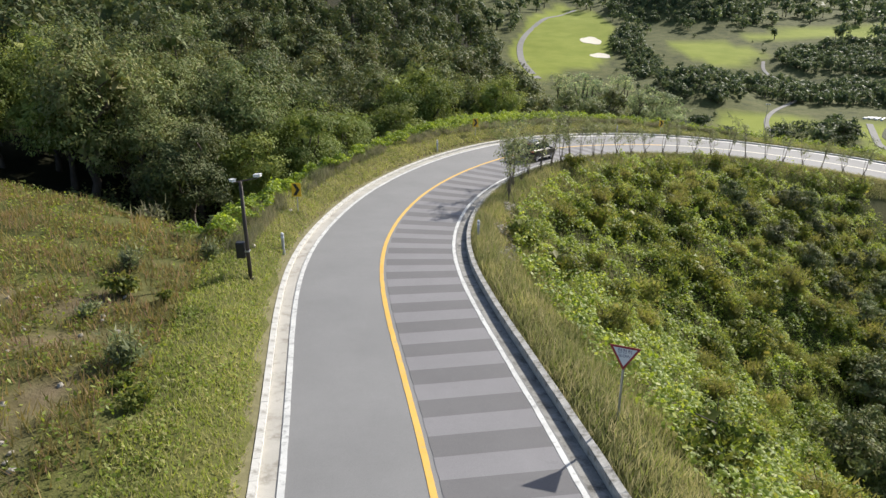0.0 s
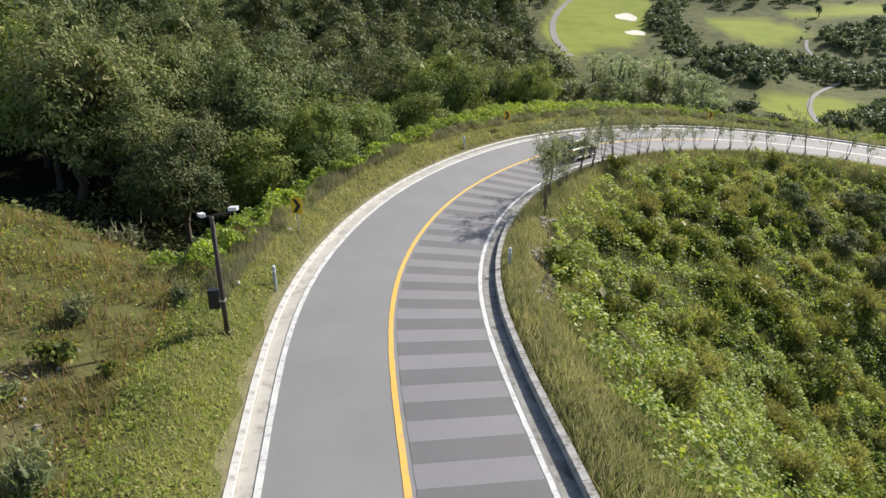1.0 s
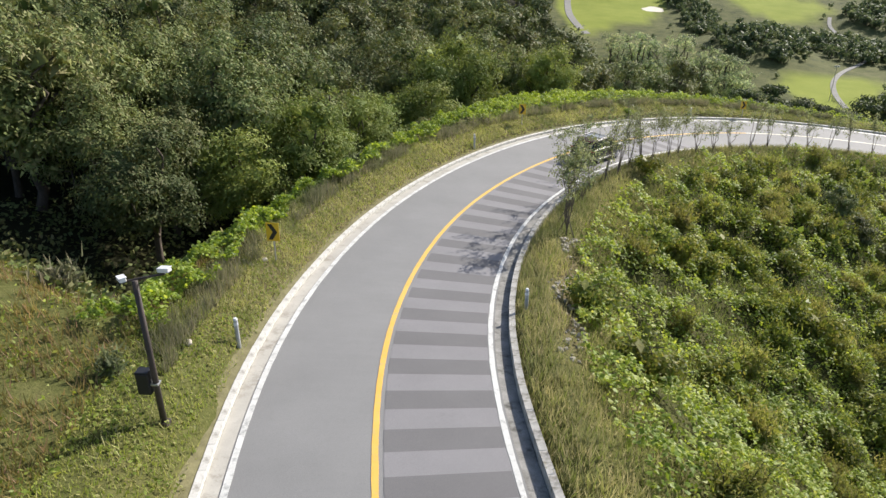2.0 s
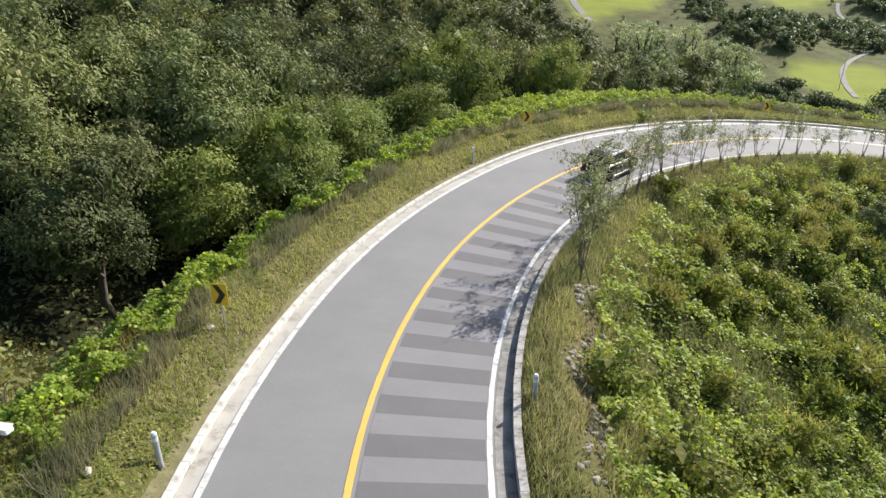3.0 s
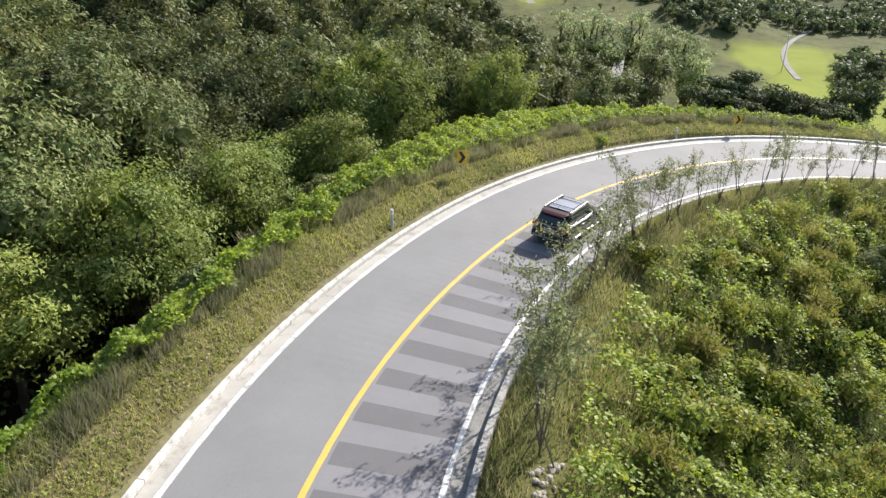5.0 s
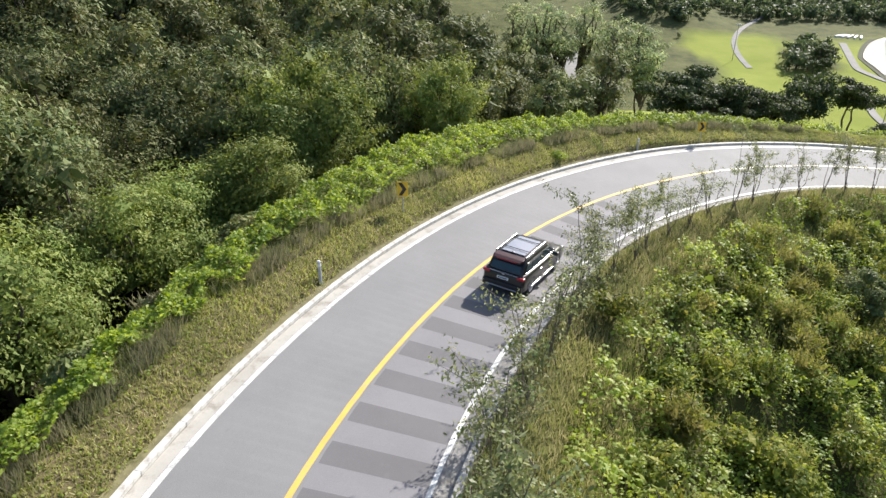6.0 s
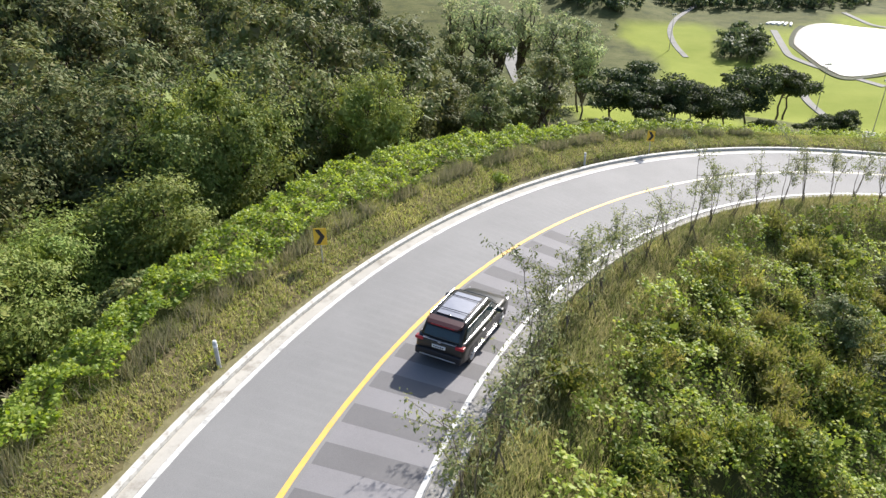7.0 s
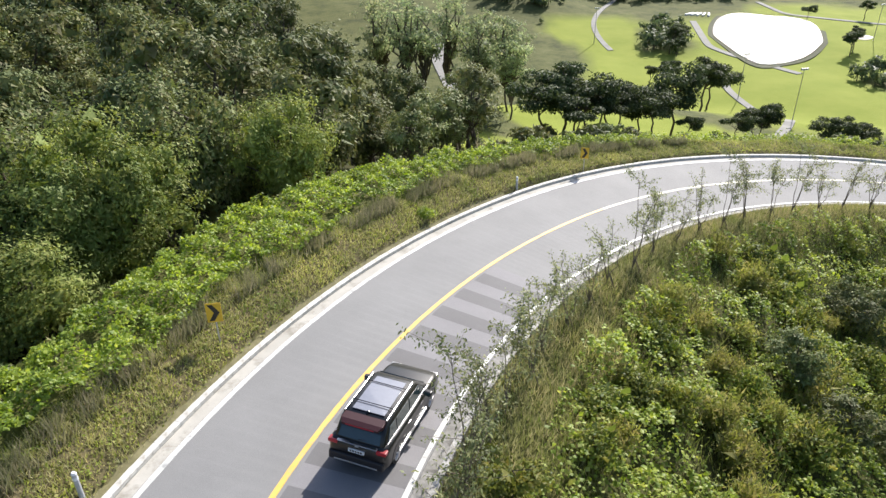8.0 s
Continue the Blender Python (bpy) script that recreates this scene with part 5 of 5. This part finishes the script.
rng = np.random.RandomState(61)
UPW = np.array([0, 0, 1.0])
# verge: short grass and clover
p = strew(rng, 66000, -10, 126, -4.42, -7.6)
q = strew(rng, 40000, -10, 126, -4.5, -7.6, (3.0, 0.0, 4))
cover_of("verge_grass", [blades(rng, p, 0.16, 0.035, 0.7)], "grass_green", "short green and straw-coloured grass on the verge")
cover_of("verge_weeds", [leaf_cards(rng, q + UPW * rng.uniform(0.02, 0.16, (len(q), 1)), np.tile(UPW, (len(q), 1)), 0.11, 0.7, 0.5)], "grass_green", "low clover and weeds on the verge", "weeds")
p = np.concatenate([strew(rng, 26000, -10, 126, -4.5, -7.4, (2.6, 0.12, 34)), strew(rng, 52000, 24, 100, -4.5, -7.2, (2.2, -0.45, 36))])
cover_of("verge_straw", [blades(rng, p, 0.2, 0.035, 0.8)], "grass_straw", "straw-coloured patches in the verge grass")
# tall grey grass along the verge's back
p = strew(rng, 30000, 20, 98, -5.9, -7.0, (4.0, -0.2, 6))
cover_of("tall_grass", [blades(rng, p, 0.62, 0.035, 0.45)], "grass_grey", "tall grey-green grass at the back of the verge")
# bright creeper over the outer shoulder
p = strew(rng, 165000, 22, 126, lambda s: -6.2 + 0 * s, lambda s: -edge_w(s) - 3.0)
ks, kd = road_coords(p[:, 0], p[:, 1])
p = p[((ks > 27) | (-kd < 9.4)) & (rng.uniform(0, 1, len(p)) > np.interp(ks, [84, 96], [0, 0.75])) & (-kd > np.interp(ks, [30, 45, 56], [6.5, 6.4, 6.7]) + 0.5 * waves(p[:, 0], p[:, 1], 6, 33)) & (waves(p[:, 0], p[:, 1], 3, 35) > -0.75)]
cover_of("creeper", [leaf_cards(rng, p + UPW * (0.12 + 0.34 * (waves(p[:, 0], p[:, 1], 1.9, 12)[:, None] + 1) + rng.uniform(0, 0.2, (len(p), 1))), np.tile(UPW, (len(p), 1)), 0.145, 0.85, 0.6)], "leaf_kudzu", "bright green creeper leaves over the shoulder", "creeper")
# undergrowth in the gully and under the first trees
p = strew(rng, 26000, 22, 96, lambda s: -edge_w(s) - 0.6, lambda s: -edge_w(s) - 17)
us, ud = road_coords(p[:, 0], p[:, 1])
k = past_edge(us, -ud) > 0.5
p = p[k]
cover_of("undergrowth", [leaf_cards(rng, p + UPW * rng.uniform(0.05, 0.9, (len(p), 1)), np.tile(UPW, (len(p), 1)), 0.30, 0.6, 0.7)], "leaf_wood", "dark tangled undergrowth on the gully floor", "undergrowth")
# near bank
p = strew(rng, 80000, -12, 31, -7.4, -28, (3.5, -0.5, 14))
bs, bd = road_coords(p[:, 0], p[:, 1])
bare = lambda p, bs, bd: (-bd > 9) & (bs < 17.5) & (waves(p[:, 0], p[:, 1], 4, 8) > 0.1) & (rng.uniform(0, 1, len(p)) < 0.7)
p = p[~bare(p, bs, bd)]
g = strew(rng, 36000, -12, 31, -7.0, -24, (5, 0.0, 19))
g = g[~bare(g, *road_coords(g[:, 0], g[:, 1]))]
cover_of("bank_grass", [blades(rng, p, 0.38, 0.045, 0.6)], "grass_bank", "rough brown and green grass on the bank")
cover_of("bank_weeds", [leaf_cards(rng, g + UPW * rng.uniform(0.05, 0.4, (len(g), 1)), np.tile(UPW, (len(g), 1)), 0.15, 0.5, 0.7)], "leaf_slope", "green weeds among the bank grass", "weeds")
# dry grass behind the inner kerb
p = strew(rng, 74000, -10, 112, 4.46, 9.0, None, 1.25)
ds, dd = road_coords(p[:, 0], p[:, 1])
p = p[~((abs(dd - 6.5 - 0.4 * np.sin(ds)) < 0.42) & (ds > 22.5) & (ds < 38) & (rng.uniform(0, 1, len(p)) < 0.75))]
cover_of("dry_grass", [blades(rng, p, 0.42, 0.035, 0.55)], "grass_dry", "tall dry straw-coloured grass behind the kerb")
p = strew(rng, 5200, -10, 100, 3.75, 4.25, (1.7, 0.35, 57))
cover_of("gutter_weeds", [blades(rng, p - UPW * 0.25, 0.20, 0.03, 0.9)], "grass_bank", "weeds and litter caught in the stained gutter", "weeds")
# creepers over the inner slope, heaped in mounds
p = strew(rng, 300000, -6, 106, 6.8, 35)
p = p[waves(p[:, 0], p[:, 1], 7, 41) + 0.5 * waves(p[:, 0], p[:, 1], 2.4, 42) > rng.uniform(-0.95, 0.25, len(p))]
heap = 0.62 * np.maximum(0, waves(p[:, 0], p[:, 1], 3.0, 22)[:, None] + 0.7) + 0.22 * waves(p[:, 0], p[:, 1], 1.1, 23)[:, None]
cover_of("slope_creeper", [leaf_cards(rng, p + UPW * (0.12 + heap + rng.uniform(-0.1, 0.22, (len(p), 1))), np.tile(UPW + np.array([0.2, 0.1, 0]), (len(p), 1)), 0.165, 0.85, 0.5, 0.15)], "leaf_slope", "broad green creeper leaves covering the slope", "creeper")
p = strew(rng, 90000, -6, 106, 6.8, 30)
p = p[waves(p[:, 0], p[:, 1], 7, 41) + 0.5 * waves(p[:, 0], p[:, 1], 2.4, 42) < rng.uniform(-0.9, 0.1, len(p))]
cover_of("slope_grass", [blades(rng, p + UPW * 0.05, 0.6, 0.04, 0.5)], "grass_slope", "tufts of tall grass on the slope")

# ---- kerb stones ----
def kerb_mesh(name, w, h, mat):
    bm = box(-w / 2, 0.0005, 0, w / 2, 0.9995, h, 0.007, 1)
    me = bpy.data.meshes.new(name)
    bm.to_mesh(me)
    bm.free()
    me.materials.append(mat)
    return me


outer_stone, inner_stone = kerb_mesh("kerb_stone", 0.22, 0.16, M["kerb_white"]), kerb_mesh("kerb_stone", 0.23, 0.34, M["kerb_worn"])
rng = np.random.RandomState(71)
for k in range(-8, 116):
    for me, d, low, holder in ((outer_stone, -4.275, -0.01, kerb_outer), (inner_stone, 4.325, -0.06, kerb_inner)):
        ob = new("kerb_stone", me)
        ob.parent = holder
        run = float(np.linalg.norm(on_road(k + 1.0, d) - on_road(float(k), d)))
        ob.matrix_basis = road_pose(float(k), d, low) @ Matrix.Diagonal((1, run, 1, 1)) @ pose(rng.normal(0, 0.003), 0, rng.normal(0, 0.0025), 0, rng.normal(0, 0.2), rng.normal(0, 0.1))
